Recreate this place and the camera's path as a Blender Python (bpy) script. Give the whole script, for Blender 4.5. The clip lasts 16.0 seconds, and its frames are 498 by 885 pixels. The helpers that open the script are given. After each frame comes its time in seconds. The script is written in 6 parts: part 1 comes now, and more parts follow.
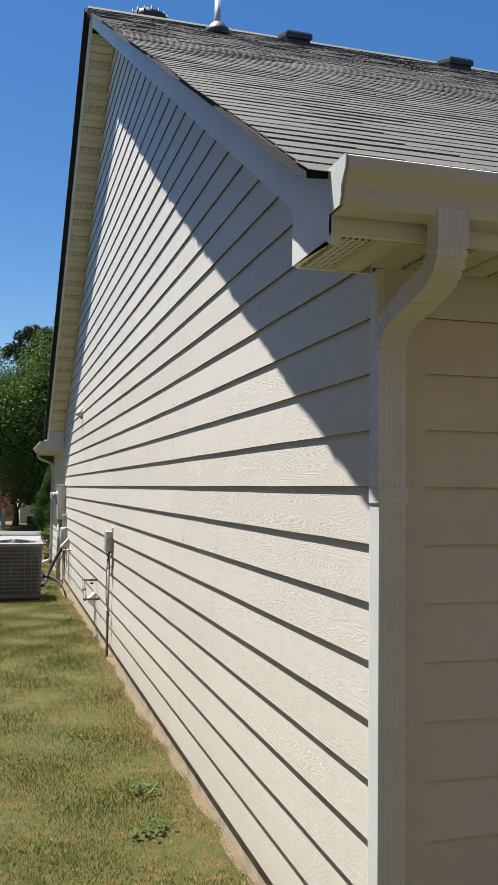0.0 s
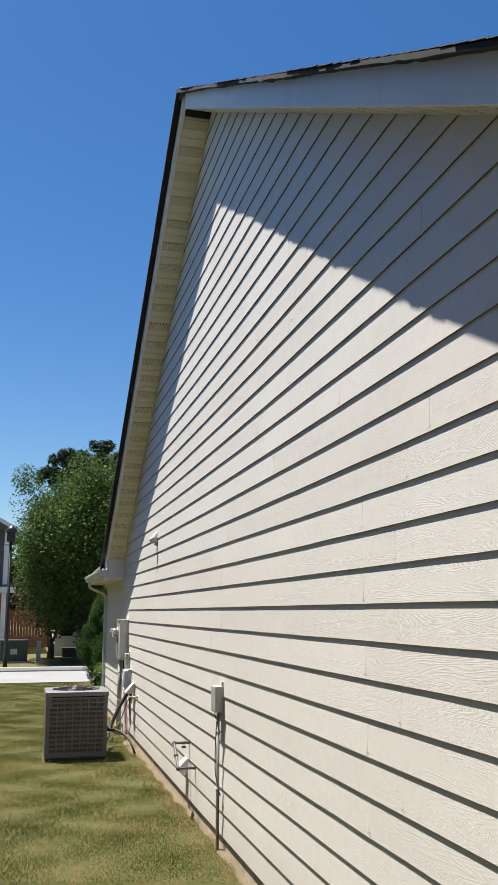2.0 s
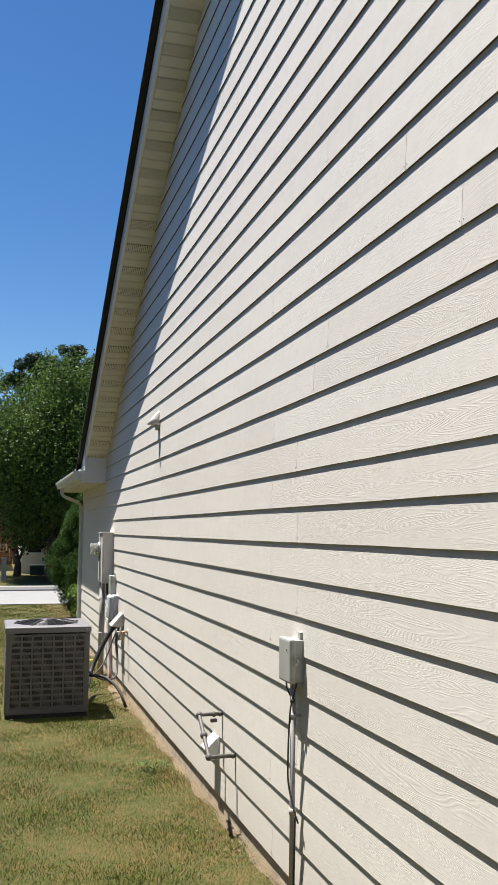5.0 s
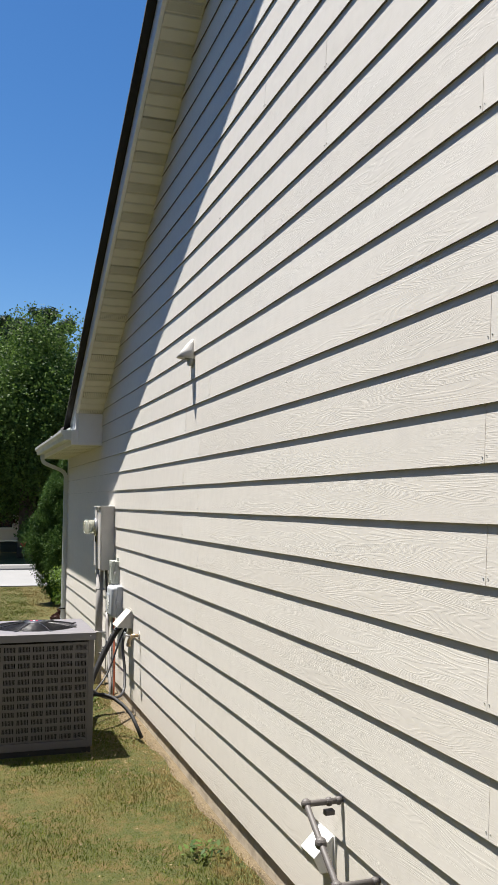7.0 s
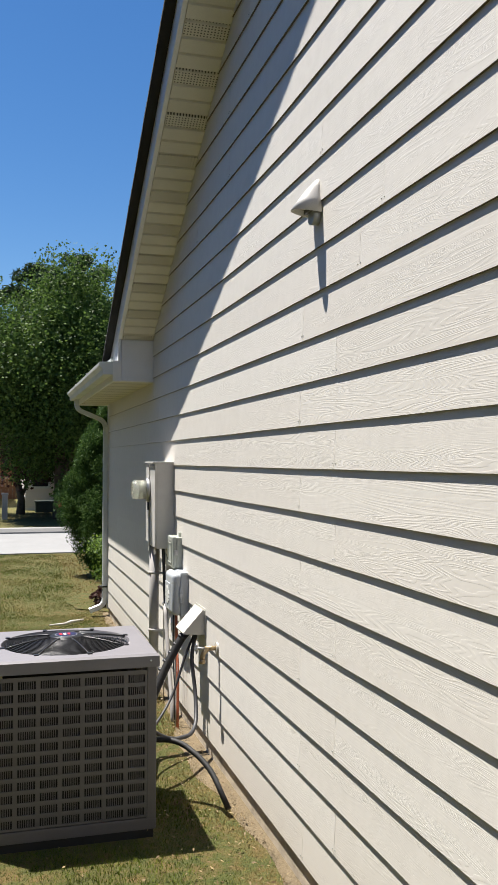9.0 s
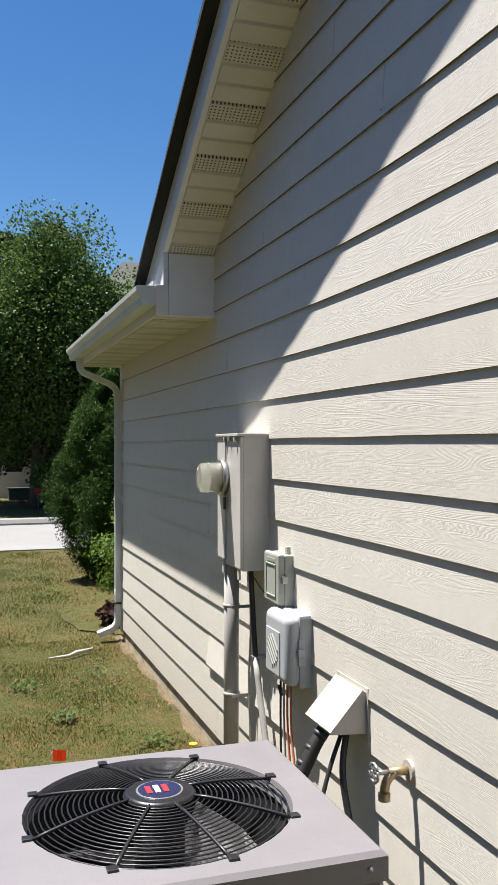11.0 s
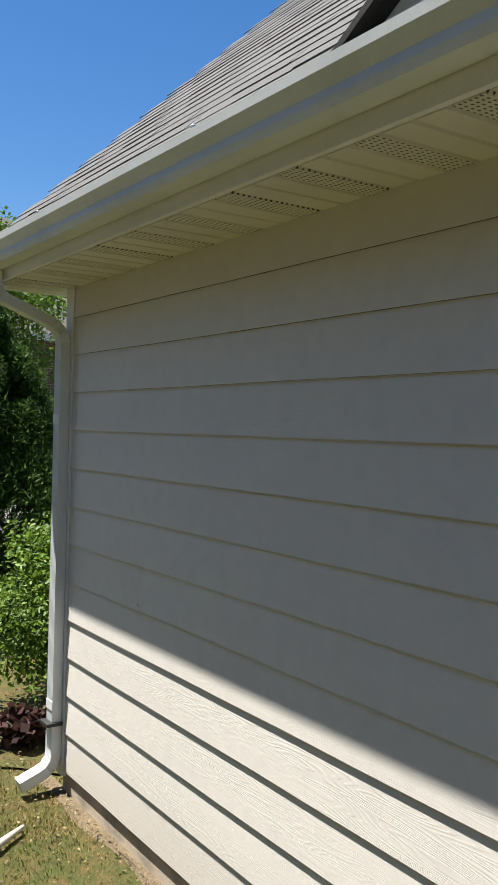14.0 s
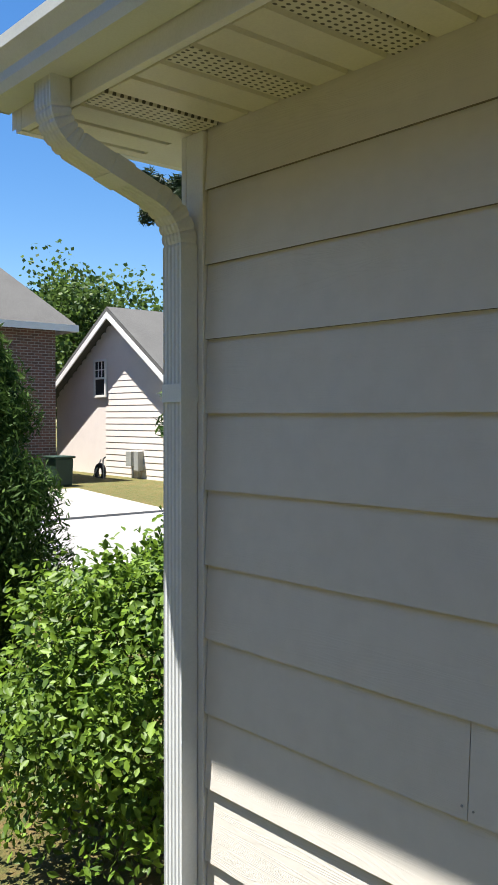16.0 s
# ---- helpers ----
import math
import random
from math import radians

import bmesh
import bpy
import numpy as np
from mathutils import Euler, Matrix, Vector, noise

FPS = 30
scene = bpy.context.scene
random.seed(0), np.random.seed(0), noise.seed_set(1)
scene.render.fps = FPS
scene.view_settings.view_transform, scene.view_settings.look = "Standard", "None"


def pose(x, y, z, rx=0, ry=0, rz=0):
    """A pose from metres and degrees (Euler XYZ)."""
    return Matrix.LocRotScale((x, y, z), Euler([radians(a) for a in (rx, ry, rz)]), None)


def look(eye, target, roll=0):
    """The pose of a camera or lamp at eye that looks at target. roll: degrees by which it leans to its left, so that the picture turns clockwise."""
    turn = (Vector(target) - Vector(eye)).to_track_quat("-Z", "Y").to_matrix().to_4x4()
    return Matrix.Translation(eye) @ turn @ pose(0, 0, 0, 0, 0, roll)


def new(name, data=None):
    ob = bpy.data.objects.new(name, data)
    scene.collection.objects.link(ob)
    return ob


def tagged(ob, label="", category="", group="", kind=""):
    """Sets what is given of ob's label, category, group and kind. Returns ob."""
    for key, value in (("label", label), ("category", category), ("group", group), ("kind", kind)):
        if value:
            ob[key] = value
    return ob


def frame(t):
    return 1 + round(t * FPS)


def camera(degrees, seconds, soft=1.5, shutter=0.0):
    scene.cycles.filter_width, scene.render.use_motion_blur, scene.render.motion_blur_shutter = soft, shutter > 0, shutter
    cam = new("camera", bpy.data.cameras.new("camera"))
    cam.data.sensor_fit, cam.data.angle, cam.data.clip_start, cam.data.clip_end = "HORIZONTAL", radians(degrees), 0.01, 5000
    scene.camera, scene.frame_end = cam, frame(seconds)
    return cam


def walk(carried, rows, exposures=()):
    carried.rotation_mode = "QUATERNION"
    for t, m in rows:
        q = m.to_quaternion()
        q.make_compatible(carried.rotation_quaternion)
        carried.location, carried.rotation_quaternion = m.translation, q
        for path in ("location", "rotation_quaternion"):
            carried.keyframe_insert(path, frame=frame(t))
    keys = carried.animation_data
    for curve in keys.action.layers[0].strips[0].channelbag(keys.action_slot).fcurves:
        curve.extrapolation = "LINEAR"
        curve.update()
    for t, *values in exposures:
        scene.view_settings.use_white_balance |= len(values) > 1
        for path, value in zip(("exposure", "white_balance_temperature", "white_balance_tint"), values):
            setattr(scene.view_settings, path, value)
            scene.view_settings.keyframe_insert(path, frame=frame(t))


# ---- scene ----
cam = camera(31.8, 16.0)
PATH = [
    (0, (-1.12, -2.551, 1.736), (-0.577, -0.629, 1.842), 0.7),
    (0.4, (-1.352, -2.285, 1.768), (-0.81, -0.362, 1.858), 0.45),
    (0.5, (-1.406, -2.215, 1.778), (-0.868, -0.291, 1.863), 0.43),
    (1, (-1.516, -1.753, 1.854), (-1.005, 0.178, 1.95), -1.0),
    (1.5, (-1.675, -1.277, 1.845), (-1.141, 0.64, 2.045), 1.8),
    (2, (-1.639, -0.819, 1.891), (-1.155, 1.084, 2.271), -0.1),
    (2.5, (-1.544, -0.269, 1.888), (-1.052, 1.63, 2.279), -0.6),
    (3, (-1.54, 0.265, 1.873), (-0.919, 2.144, 2.161), 0.5),
    (3.5, (-1.466, 0.852, 1.829), (-0.936, 2.762, 2.095), 0.2),
    (3.7, (-1.501, 1.005, 1.842), (-0.974, 2.916, 2.109), 0.9),
    (6, (-1.446, 3.689, 1.781), (-0.865, 5.596, 1.945), 0.2),
    (6.5, (-1.478, 4.209, 1.803), (-0.901, 6.115, 1.992), 1.5),
    (7, (-1.484, 4.77, 1.8), (-0.854, 6.663, 1.942), 0.5),
    (7.5, (-1.393, 5.392, 1.806), (-0.771, 7.288, 1.93), -0.2),
    (8, (-1.416, 5.967, 1.802), (-0.748, 7.849, 1.915), 0.7),
    (8.5, (-1.284, 6.584, 1.772), (-0.698, 8.496, 1.81), -1.8),
    (8.7, (-1.228, 6.814, 1.78), (-0.686, 8.739, 1.825), -0.2),
    (10.8, (-1.352, 9.378, 1.74), (-0.715, 11.273, 1.746), 0.8),
    (11, (-1.336, 9.637, 1.72), (-0.712, 11.537, 1.726), -0.1),
    (11.5, (-1.473, 10.284, 1.723), (-0.789, 12.164, 1.714), 1.2),
    (12, (-1.595, 10.833, 1.769), (-0.796, 12.666, 1.732), 0.7),
    (12.5, (-1.621, 11.461, 1.795), (-0.768, 13.267, 1.702), 1.3),
    (13, (-1.711, 12.093, 1.799), (-0.763, 13.85, 1.682), 2.8),
    (13.5, (-1.622, 12.661, 1.749), (-0.613, 14.387, 1.687), 0.6),
    (14, (-1.606, 13.322, 1.769), (-0.5, 14.988, 1.742), 1.56),
    (14.5, (-1.551, 13.884, 1.784), (-0.399, 15.519, 1.753), 0.53),
    (15, (-1.472, 14.45, 1.788), (-0.296, 16.067, 1.805), 1.15),
    (15.5, (-1.462, 15.052, 1.775), (-0.218, 16.618, 1.79), 2.35),
    (16, (-1.301, 15.611, 1.736), (0.006, 17.124, 1.684), 0.07),
]
walk(cam, [(t, look(eye, target, roll)) for t, eye, target, roll in PATH], [(0.0, 1.0), (12.3, 1.05), (13.0, 1.17), (14.5, 1.22), (15.3, 1.44), (16.0, 1.47)])

# ---- world, sun ----
SUN_FROM = Vector((-1.0, 0.86, 3.75)).normalized()
world = bpy.data.worlds.new("world")
scene.world = world
world.use_nodes = True
wn = world.node_tree
sky = wn.nodes.new("ShaderNodeTexSky")
sky.sky_type, sky.sun_disc = "NISHITA", False
sky.sun_elevation = math.asin(SUN_FROM.z)
sky.sun_rotation = math.atan2(SUN_FROM.x, SUN_FROM.y)
sky.air_density, sky.dust_density, sky.ozone_density = 1.0, 0.3, 3.0
hue = wn.nodes.new("ShaderNodeHueSaturation")
hue.inputs["Saturation"].default_value = 1.3
hue.inputs["Hue"].default_value = 0.504
wn.links.new(sky.outputs[0], hue.inputs["Color"])
wn.links.new(hue.outputs[0], wn.nodes["Background"].inputs[0])
wn.nodes["Background"].inputs[1].default_value = 0.063
sun = new("sun", bpy.data.lights.new("sun", "SUN"))
sun.data.energy, sun.data.angle, sun.data.color = 5.8, radians(0.5), (1, 0.95, 0.88)
sun.matrix_world = look(SUN_FROM * 30, (0, 0, 0))

# ---- measures of the place ----
LAP_UP = 0.1785                    # course height above eye level
LAP, LAP0 = 0.182, 1.75            # height of a siding course, height of the course line at eye level
WALL_FAR = 17.28                   # where the siding ends at the far corner
NEAR_Z, NEAR_M = 2.61, 0.60        # soffit line of the near rake: z = NEAR_Z + NEAR_M * y
FAR_Y, FAR_Z, FAR_M = 14.40, 2.74, 0.582
PEAK_Y = (FAR_Z + FAR_M * FAR_Y - NEAR_Z) / (NEAR_M + FAR_M)
PEAK_Z = NEAR_Z + NEAR_M * PEAK_Y
RAKE_X = -0.287                    # fascia of the far rake
NEAR_X = -0.272                    # fascia of the near rake
EAVE_Y = -0.35                     # fascia of the front eave
SOF_Z = 2.43                       # flat soffits of the eaves
WING_X, WING_Y = -0.33, 14.33      # fascia and start of the wing's eave


def ground_z(x, y):
    """The lawn rolls gently along the wall and rises a little beyond the road."""
    far = np.clip((y - 30.0) / 20.0, 0, 1)
    roll = -0.035 * np.exp(-((y - 4.7) / 1.1) ** 2) + 0.018 * np.exp(-((y - 7.1) / 0.8) ** 2) - 0.02 * np.exp(-((y - 9.7) / 1.0) ** 2)
    return roll * np.exp(-(x / 2.5) ** 2) - 0.008 + 0.25 * far


# ---- materials ----
def nodes_of(name, rough=0.6, metal=0.0):
    m = bpy.data.materials.new(name)
    m.use_nodes = True
    nt = m.node_tree
    b = nt.nodes["Principled BSDF"]
    b.inputs["Roughness"].default_value = rough
    b.inputs["Metallic"].default_value = metal
    return m, nt, b


def coords(nt, scale=(1, 1, 1)):
    tc = nt.nodes.new("ShaderNodeNewGeometry")
    mp = nt.nodes.new("ShaderNodeMapping")
    mp.inputs["Scale"].default_value = scale
    nt.links.new(tc.outputs["Position"], mp.inputs["Vector"])
    return mp.outputs[0]


def noise_of(nt, vec, scale, detail=4, rough=0.6, distort=0.0):
    n = nt.nodes.new("ShaderNodeTexNoise")
    n.inputs["Scale"].default_value = scale
    n.inputs["Detail"].default_value = detail
    n.inputs["Roughness"].default_value = rough
    n.inputs["Distortion"].default_value = distort
    nt.links.new(vec, n.inputs["Vector"])
    return n.outputs["Fac"]


def ramp(nt, fac, stops):
    r = nt.nodes.new("ShaderNodeValToRGB")
    while len(r.color_ramp.elements) < len(stops):
        r.color_ramp.elements.new(0.5)
    for e, (p, c) in zip(r.color_ramp.elements, stops):
        e.position, e.color = p, (*c, 1)
    nt.links.new(fac, r.inputs[0])
    return r.outputs[0]


def mix(nt, fac, a, b, mode="MIX"):
    n = nt.nodes.new("ShaderNodeMix")
    n.data_type, n.blend_type = "RGBA", mode
    for sock, v in ((n.inputs["Factor"], fac), (n.inputs["A"], a), (n.inputs["B"], b)):
        if isinstance(v, bpy.types.NodeSocket):
            nt.links.new(v, sock)
        else:
            sock.default_value = v if isinstance(v, (int, float)) else (*v, 1)
    return n.outputs["Result"]


def maths(nt, op, a, b=0.0):
    n = nt.nodes.new("ShaderNodeMath")
    n.operation = op
    for sock, v in zip(n.inputs, (a, b)):
        if isinstance(v, bpy.types.NodeSocket):
            nt.links.new(v, sock)
        else:
            sock.default_value = v
    return n.outputs[0]


def bump(nt, b, height, strength, dist=0.01):
    n = nt.nodes.new("ShaderNodeBump")
    n.inputs["Strength"].default_value = strength
    n.inputs["Distance"].default_value = dist
    nt.links.new(height, n.inputs["Height"])
    nt.links.new(n.outputs[0], b.inputs["Normal"])


def painted(name, col, rough=0.5, metal=0.0, dirt=0.12, bumps=0.15, scale=6.0):
    """Paint or coated metal with faint stains, grime and an uneven skin."""
    m, nt, b = nodes_of(name, rough, metal)
    v = coords(nt)
    big = noise_of(nt, v, scale * 0.5, 5)
    fine = noise_of(nt, v, scale * 30, 3)
    dark = tuple(c * (1 - dirt * 2.2) for c in col)
    c1 = ramp(nt, big, [(0.3, dark), (0.55, col)])
    c2 = mix(nt, 0.25, c1, ramp(nt, fine, [(0.35, tuple(c * 0.8 for c in col)), (0.6, col)]))
    nt.links.new(c2, b.inputs["Base Color"])
    bump(nt, b, fine, bumps, 0.002)
    return m


def siding_mat(name, col, along="Y"):
    """Fibre-cement plank with an embossed cedar grain under satin paint."""
    m, nt, b = nodes_of(name, 0.55)
    info = nt.nodes.new("ShaderNodeObjectInfo")
    tc = nt.nodes.new("ShaderNodeNewGeometry")
    mp = nt.nodes.new("ShaderNodeMapping")
    mp.inputs["Scale"].default_value = (1, 0.065, 1) if along == "Y" else (0.065, 1, 1)
    comb = nt.nodes.new("ShaderNodeCombineXYZ")
    shift = maths(nt, "MULTIPLY", info.outputs["Random"], 37.0)
    nt.links.new(shift, comb.inputs[0]); nt.links.new(shift, comb.inputs[1]); nt.links.new(shift, comb.inputs[2])
    nt.links.new(comb.outputs[0], mp.inputs["Location"])
    nt.links.new(tc.outputs["Position"], mp.inputs["Vector"])
    warp = noise_of(nt, mp.outputs[0], 7.0, 3, 0.5, 0.3)
    rings = maths(nt, "SINE", maths(nt, "MULTIPLY", warp, 400.0))
    ridge = ramp(nt, rings, [(0.0, (0, 0, 0)), (0.35, (0.75, 0.75, 0.75)), (1.0, (1, 1, 1))])
    calm = ramp(nt, noise_of(nt, mp.outputs[0], 12.0, 2, 0.5), [(0.36, (0.15, 0.15, 0.15)), (0.58, (1, 1, 1))])
    ridge = mix(nt, 1.0, ridge, calm, "MULTIPLY")
    v = coords(nt)
    broad = noise_of(nt, v, 0.9, 5)
    mid = noise_of(nt, v, 14.0, 4)
    c = ramp(nt, broad, [(0.3, tuple(x * 0.93 for x in col)), (0.65, col)])
    c = mix(nt, 0.30, c, ramp(nt, mid, [(0.3, tuple(x * 0.86 for x in col)), (0.6, tuple(min(1, x * 1.03) for x in col))]))
    tint = ramp(nt, info.outputs["Random"], [(0.0, (0.955, 0.945, 0.935)), (1.0, (1, 1, 1))])
    c = mix(nt, 1.0, c, tint, "MULTIPLY")
    # splash-back grime near the ground
    sep = nt.nodes.new("ShaderNodeSeparateXYZ")
    nt.links.new(tc.outputs["Position"], sep.inputs[0])
    low = maths(nt, "SUBTRACT", 0.42, sep.outputs[2])
    low = maths(nt, "MULTIPLY", maths(nt, "MAXIMUM", low, 0.0), maths(nt, "MULTIPLY", mid, 1.1))
    c = mix(nt, low, c, (0.30, 0.22, 0.15))
    nt.links.new(c, b.inputs["Base Color"])
    bump(nt, b, ridge, 0.26, 0.0010)
    return m


SIDING_C = (0.662, 0.635, 0.582)
M_SIDING = siding_mat("siding_paint", SIDING_C)
M_SIDING_X = siding_mat("siding_paint_front", SIDING_C, "X")
# dark brown on the lap undersides, put there for the shade in the gap
M_LAPEDGE = painted("shaded_lap_edge", (0.16, 0.135, 0.10), 0.9, dirt=0.2)
M_TRIM = painted("white_trim", (0.74, 0.74, 0.73), 0.5, dirt=0.05)
M_GUTTER = painted("gutter_enamel", (0.60, 0.63, 0.61), 0.5, dirt=0.08)
M_DOWN = painted("downspout_enamel", (0.66, 0.69, 0.70), 0.38, dirt=0.06)
M_SOFFIT = painted("vinyl_soffit", (0.64, 0.62, 0.53), 0.45, dirt=0.06)
M_CONCRETE = painted("foundation_concrete", (0.46, 0.39, 0.30), 0.9, dirt=0.25, bumps=0.8, scale=12)
M_BOXPAINT = painted("utility_box_paint", (0.58, 0.56, 0.53), 0.45, dirt=0.08)
M_GREYBOX = painted("grey_enclosure", (0.36, 0.37, 0.345), 0.45, dirt=0.1)
M_JUNCTION = painted("junction_box_plastic", (0.40, 0.42, 0.37), 0.45, dirt=0.1)
M_NID = painted("light_grey_plastic", (0.47, 0.50, 0.53), 0.4, dirt=0.08)
M_PVC = painted("grey_conduit", (0.42, 0.40, 0.38), 0.5, dirt=0.12)
M_PALE = painted("cream_cover_paint", (0.48, 0.465, 0.415), 0.45, dirt=0.06)
M_BLACK = painted("black_rubber", (0.02, 0.02, 0.02), 0.6, dirt=0.1, bumps=0.5)
M_CABLE = painted("dark_cable", (0.04, 0.04, 0.045), 0.5)
M_ORANGE_W = painted("orange_wire", (0.55, 0.16, 0.08), 0.5)
M_IRON = painted("gas_pipe_paint", (0.10, 0.09, 0.085), 0.55, dirt=0.25, bumps=0.5)
M_BRASS = painted("aged_brass", (0.45, 0.34, 0.20), 0.4, 0.7)
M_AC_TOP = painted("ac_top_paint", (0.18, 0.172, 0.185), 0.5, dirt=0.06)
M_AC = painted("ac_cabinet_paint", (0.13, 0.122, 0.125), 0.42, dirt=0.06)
M_DARK = painted("dark_inside", (0.012, 0.012, 0.013), 0.8)
M_WIRE = painted("black_coated_wire", (0.015, 0.015, 0.018), 0.35)
M_STEEL = painted("dull_steel", (0.45, 0.45, 0.46), 0.38, 0.8)
M_RED = painted("red_badge", (0.55, 0.03, 0.04), 0.4)
M_BLUE = painted("blue_badge", (0.012, 0.015, 0.06), 0.4)
M_FLAG = painted("orange_flag_plastic", (0.85, 0.13, 0.03), 0.5)
M_GREENBOX = painted("transformer_green", (0.035, 0.05, 0.04), 0.5)
M_WOOD_POST = painted("weathered_wood", (0.22, 0.17, 0.12), 0.85, dirt=0.2, bumps=0.6)
M_FENCE = painted("fence_cedar", (0.24, 0.12, 0.06), 0.85, dirt=0.2, bumps=0.5)
M_BARK = painted("bark", (0.10, 0.075, 0.055), 0.95, dirt=0.3, bumps=1.0, scale=10)
M_BIN = painted("green_bin_plastic", (0.02, 0.045, 0.03), 0.45)
M_HOUSE_PINK = painted("neighbour_siding", (0.76, 0.69, 0.65), 0.6, dirt=0.03)
M_DARKSIDING = painted("dark_siding", (0.09, 0.085, 0.10), 0.6)
M_FLOWER = painted("yellow_petal", (0.85, 0.6, 0.02), 0.6)
M_LAMP = painted("lamp_post_paint", (0.02, 0.02, 0.025), 0.4)

M_GLASS, nt, b = nodes_of("meter_glass", 0.06)
b.inputs["Base Color"].default_value = (0.93, 0.95, 0.86, 1)
b.inputs["Transmission Weight"].default_value = 0.85
M_PANE, nt, b = nodes_of("window_pane", 0.05)
b.inputs["Base Color"].default_value = (0.03, 0.035, 0.04, 1)


def shingle_mat():
    """Mineral granules, grey-brown, with blotches and streaks."""
    m, nt, b = nodes_of("asphalt_shingle", 0.9)
    v = coords(nt)
    g = noise_of(nt, v, 260.0, 2, 0.7)
    blot = noise_of(nt, v, 1.1, 5, 0.6)
    geo = nt.nodes.new("ShaderNodeNewGeometry")
    c = ramp(nt, g, [(0.3, (0.045, 0.045, 0.043)), (0.55, (0.095, 0.094, 0.091)), (0.75, (0.175, 0.17, 0.165))])
    c = mix(nt, 0.5, c, ramp(nt, blot, [(0.3, (0.075, 0.075, 0.073)), (0.7, (0.12, 0.12, 0.116))]))
    t = ramp(nt, geo.outputs["Random Per Island"], [(0.0, (0.93, 0.93, 0.93)), (1.0, (1.04, 1.04, 1.03))])
    c = mix(nt, 1.0, c, t, "MULTIPLY")
    nt.links.new(c, b.inputs["Base Color"])
    bump(nt, b, g, 0.6, 0.004)
    return m


def vented_mat():
    """Soffit panel with punched rows of small holes."""
    m, nt, b = nodes_of("perforated_soffit", 0.5)
    tc = nt.nodes.new("ShaderNodeNewGeometry")
    vo = nt.nodes.new("ShaderNodeTexVoronoi")
    vo.voronoi_dimensions = "2D"
    vo.inputs["Scale"].default_value = 70.0
    vo.inputs["Randomness"].default_value = 0.12
    mp = nt.nodes.new("ShaderNodeMapping")
    mp.inputs["Scale"].default_value = (0.75, 1.0, 1.0)
    nt.links.new(tc.outputs["Position"], mp.inputs["Vector"])
    nt.links.new(mp.outputs[0], vo.inputs["Vector"])
    c = ramp(nt, vo.outputs["Distance"], [(0.20, (0.06, 0.054, 0.04)), (0.30, (0.60, 0.58, 0.49))])
    nt.links.new(c, b.inputs["Base Color"])
    return m


def grass_blade_mat():
    m, nt, b = nodes_of("grass_blades", 0.6)
    b.inputs["Specular IOR Level"].default_value = 0.12
    geo = nt.nodes.new("ShaderNodeNewGeometry")
    v = coords(nt)
    patch = noise_of(nt, v, 0.9, 5, 0.65)
    near = noise_of(nt, v, 7.0, 3, 0.6)
    green = ramp(nt, geo.outputs["Random Per Island"], [(0.0, (0.038, 0.066, 0.005)), (0.5, (0.078, 0.112, 0.010)), (1.0, (0.145, 0.158, 0.022))])
    straw = ramp(nt, geo.outputs["Random Per Island"], [(0.0, (0.15, 0.095, 0.028)), (1.0, (0.37, 0.27, 0.11))])
    f = ramp(nt, maths(nt, "ADD", maths(nt, "MULTIPLY", patch, 0.7), maths(nt, "MULTIPLY", near, 0.3)), [(0.50, (0, 0, 0)), (0.68, (0.7, 0.7, 0.7))])
    sep = nt.nodes.new("ShaderNodeSeparateXYZ")
    nt.links.new(geo.outputs["Position"], sep.inputs[0])
    edge = ramp(nt, maths(nt, "ADD", sep.outputs[0], maths(nt, "MULTIPLY", near, 0.5)), [(0.0, (0.0, 0.0, 0.0)), (0.14, (0.9, 0.9, 0.9))])
    f2 = mix(nt, 1.0, f, edge, "LIGHTEN")
    c = mix(nt, f2, green, straw)
    nt.links.new(c, b.inputs["Base Color"])
    return m


def soil_mat():
    m, nt, b = nodes_of("lawn_soil", 0.95)
    v = coords(nt)
    patch = noise_of(nt, v, 0.9, 5, 0.65)
    mid = noise_of(nt, v, 9.0, 5, 0.7)
    fine = noise_of(nt, v, 120.0, 3, 0.7)
    c = ramp(nt, patch, [(0.40, (0.048, 0.068, 0.007)), (0.68, (0.11, 0.098, 0.022))])
    c = mix(nt, 0.45, c, ramp(nt, fine, [(0.3, (0.02, 0.03, 0.004)), (0.7, (0.15, 0.145, 0.028))]))
    c = mix(nt, ramp(nt, mid, [(0.45, (0, 0, 0)), (0.65, (0.6, 0.6, 0.6))]), c, (0.19, 0.11, 0.04))
    nt.links.new(c, b.inputs["Base Color"])
    bump(nt, b, fine, 1.0, 0.02)
    return m


def dirt_mat():
    m, nt, b = nodes_of("bare_clay", 0.95)
    v = coords(nt)
    mid = noise_of(nt, v, 6.0, 5, 0.7)
    fine = noise_of(nt, v, 90.0, 4, 0.75)
    c = ramp(nt, mid, [(0.3, (0.11, 0.085, 0.045)), (0.65, (0.24, 0.18, 0.10))])
    c = mix(nt, 0.5, c, ramp(nt, fine, [(0.3, (0.08, 0.055, 0.03)), (0.7, (0.36, 0.28, 0.17))]))
    nt.links.new(c, b.inputs["Base Color"])
    bump(nt, b, fine, 1.0, 0.02)
    return m


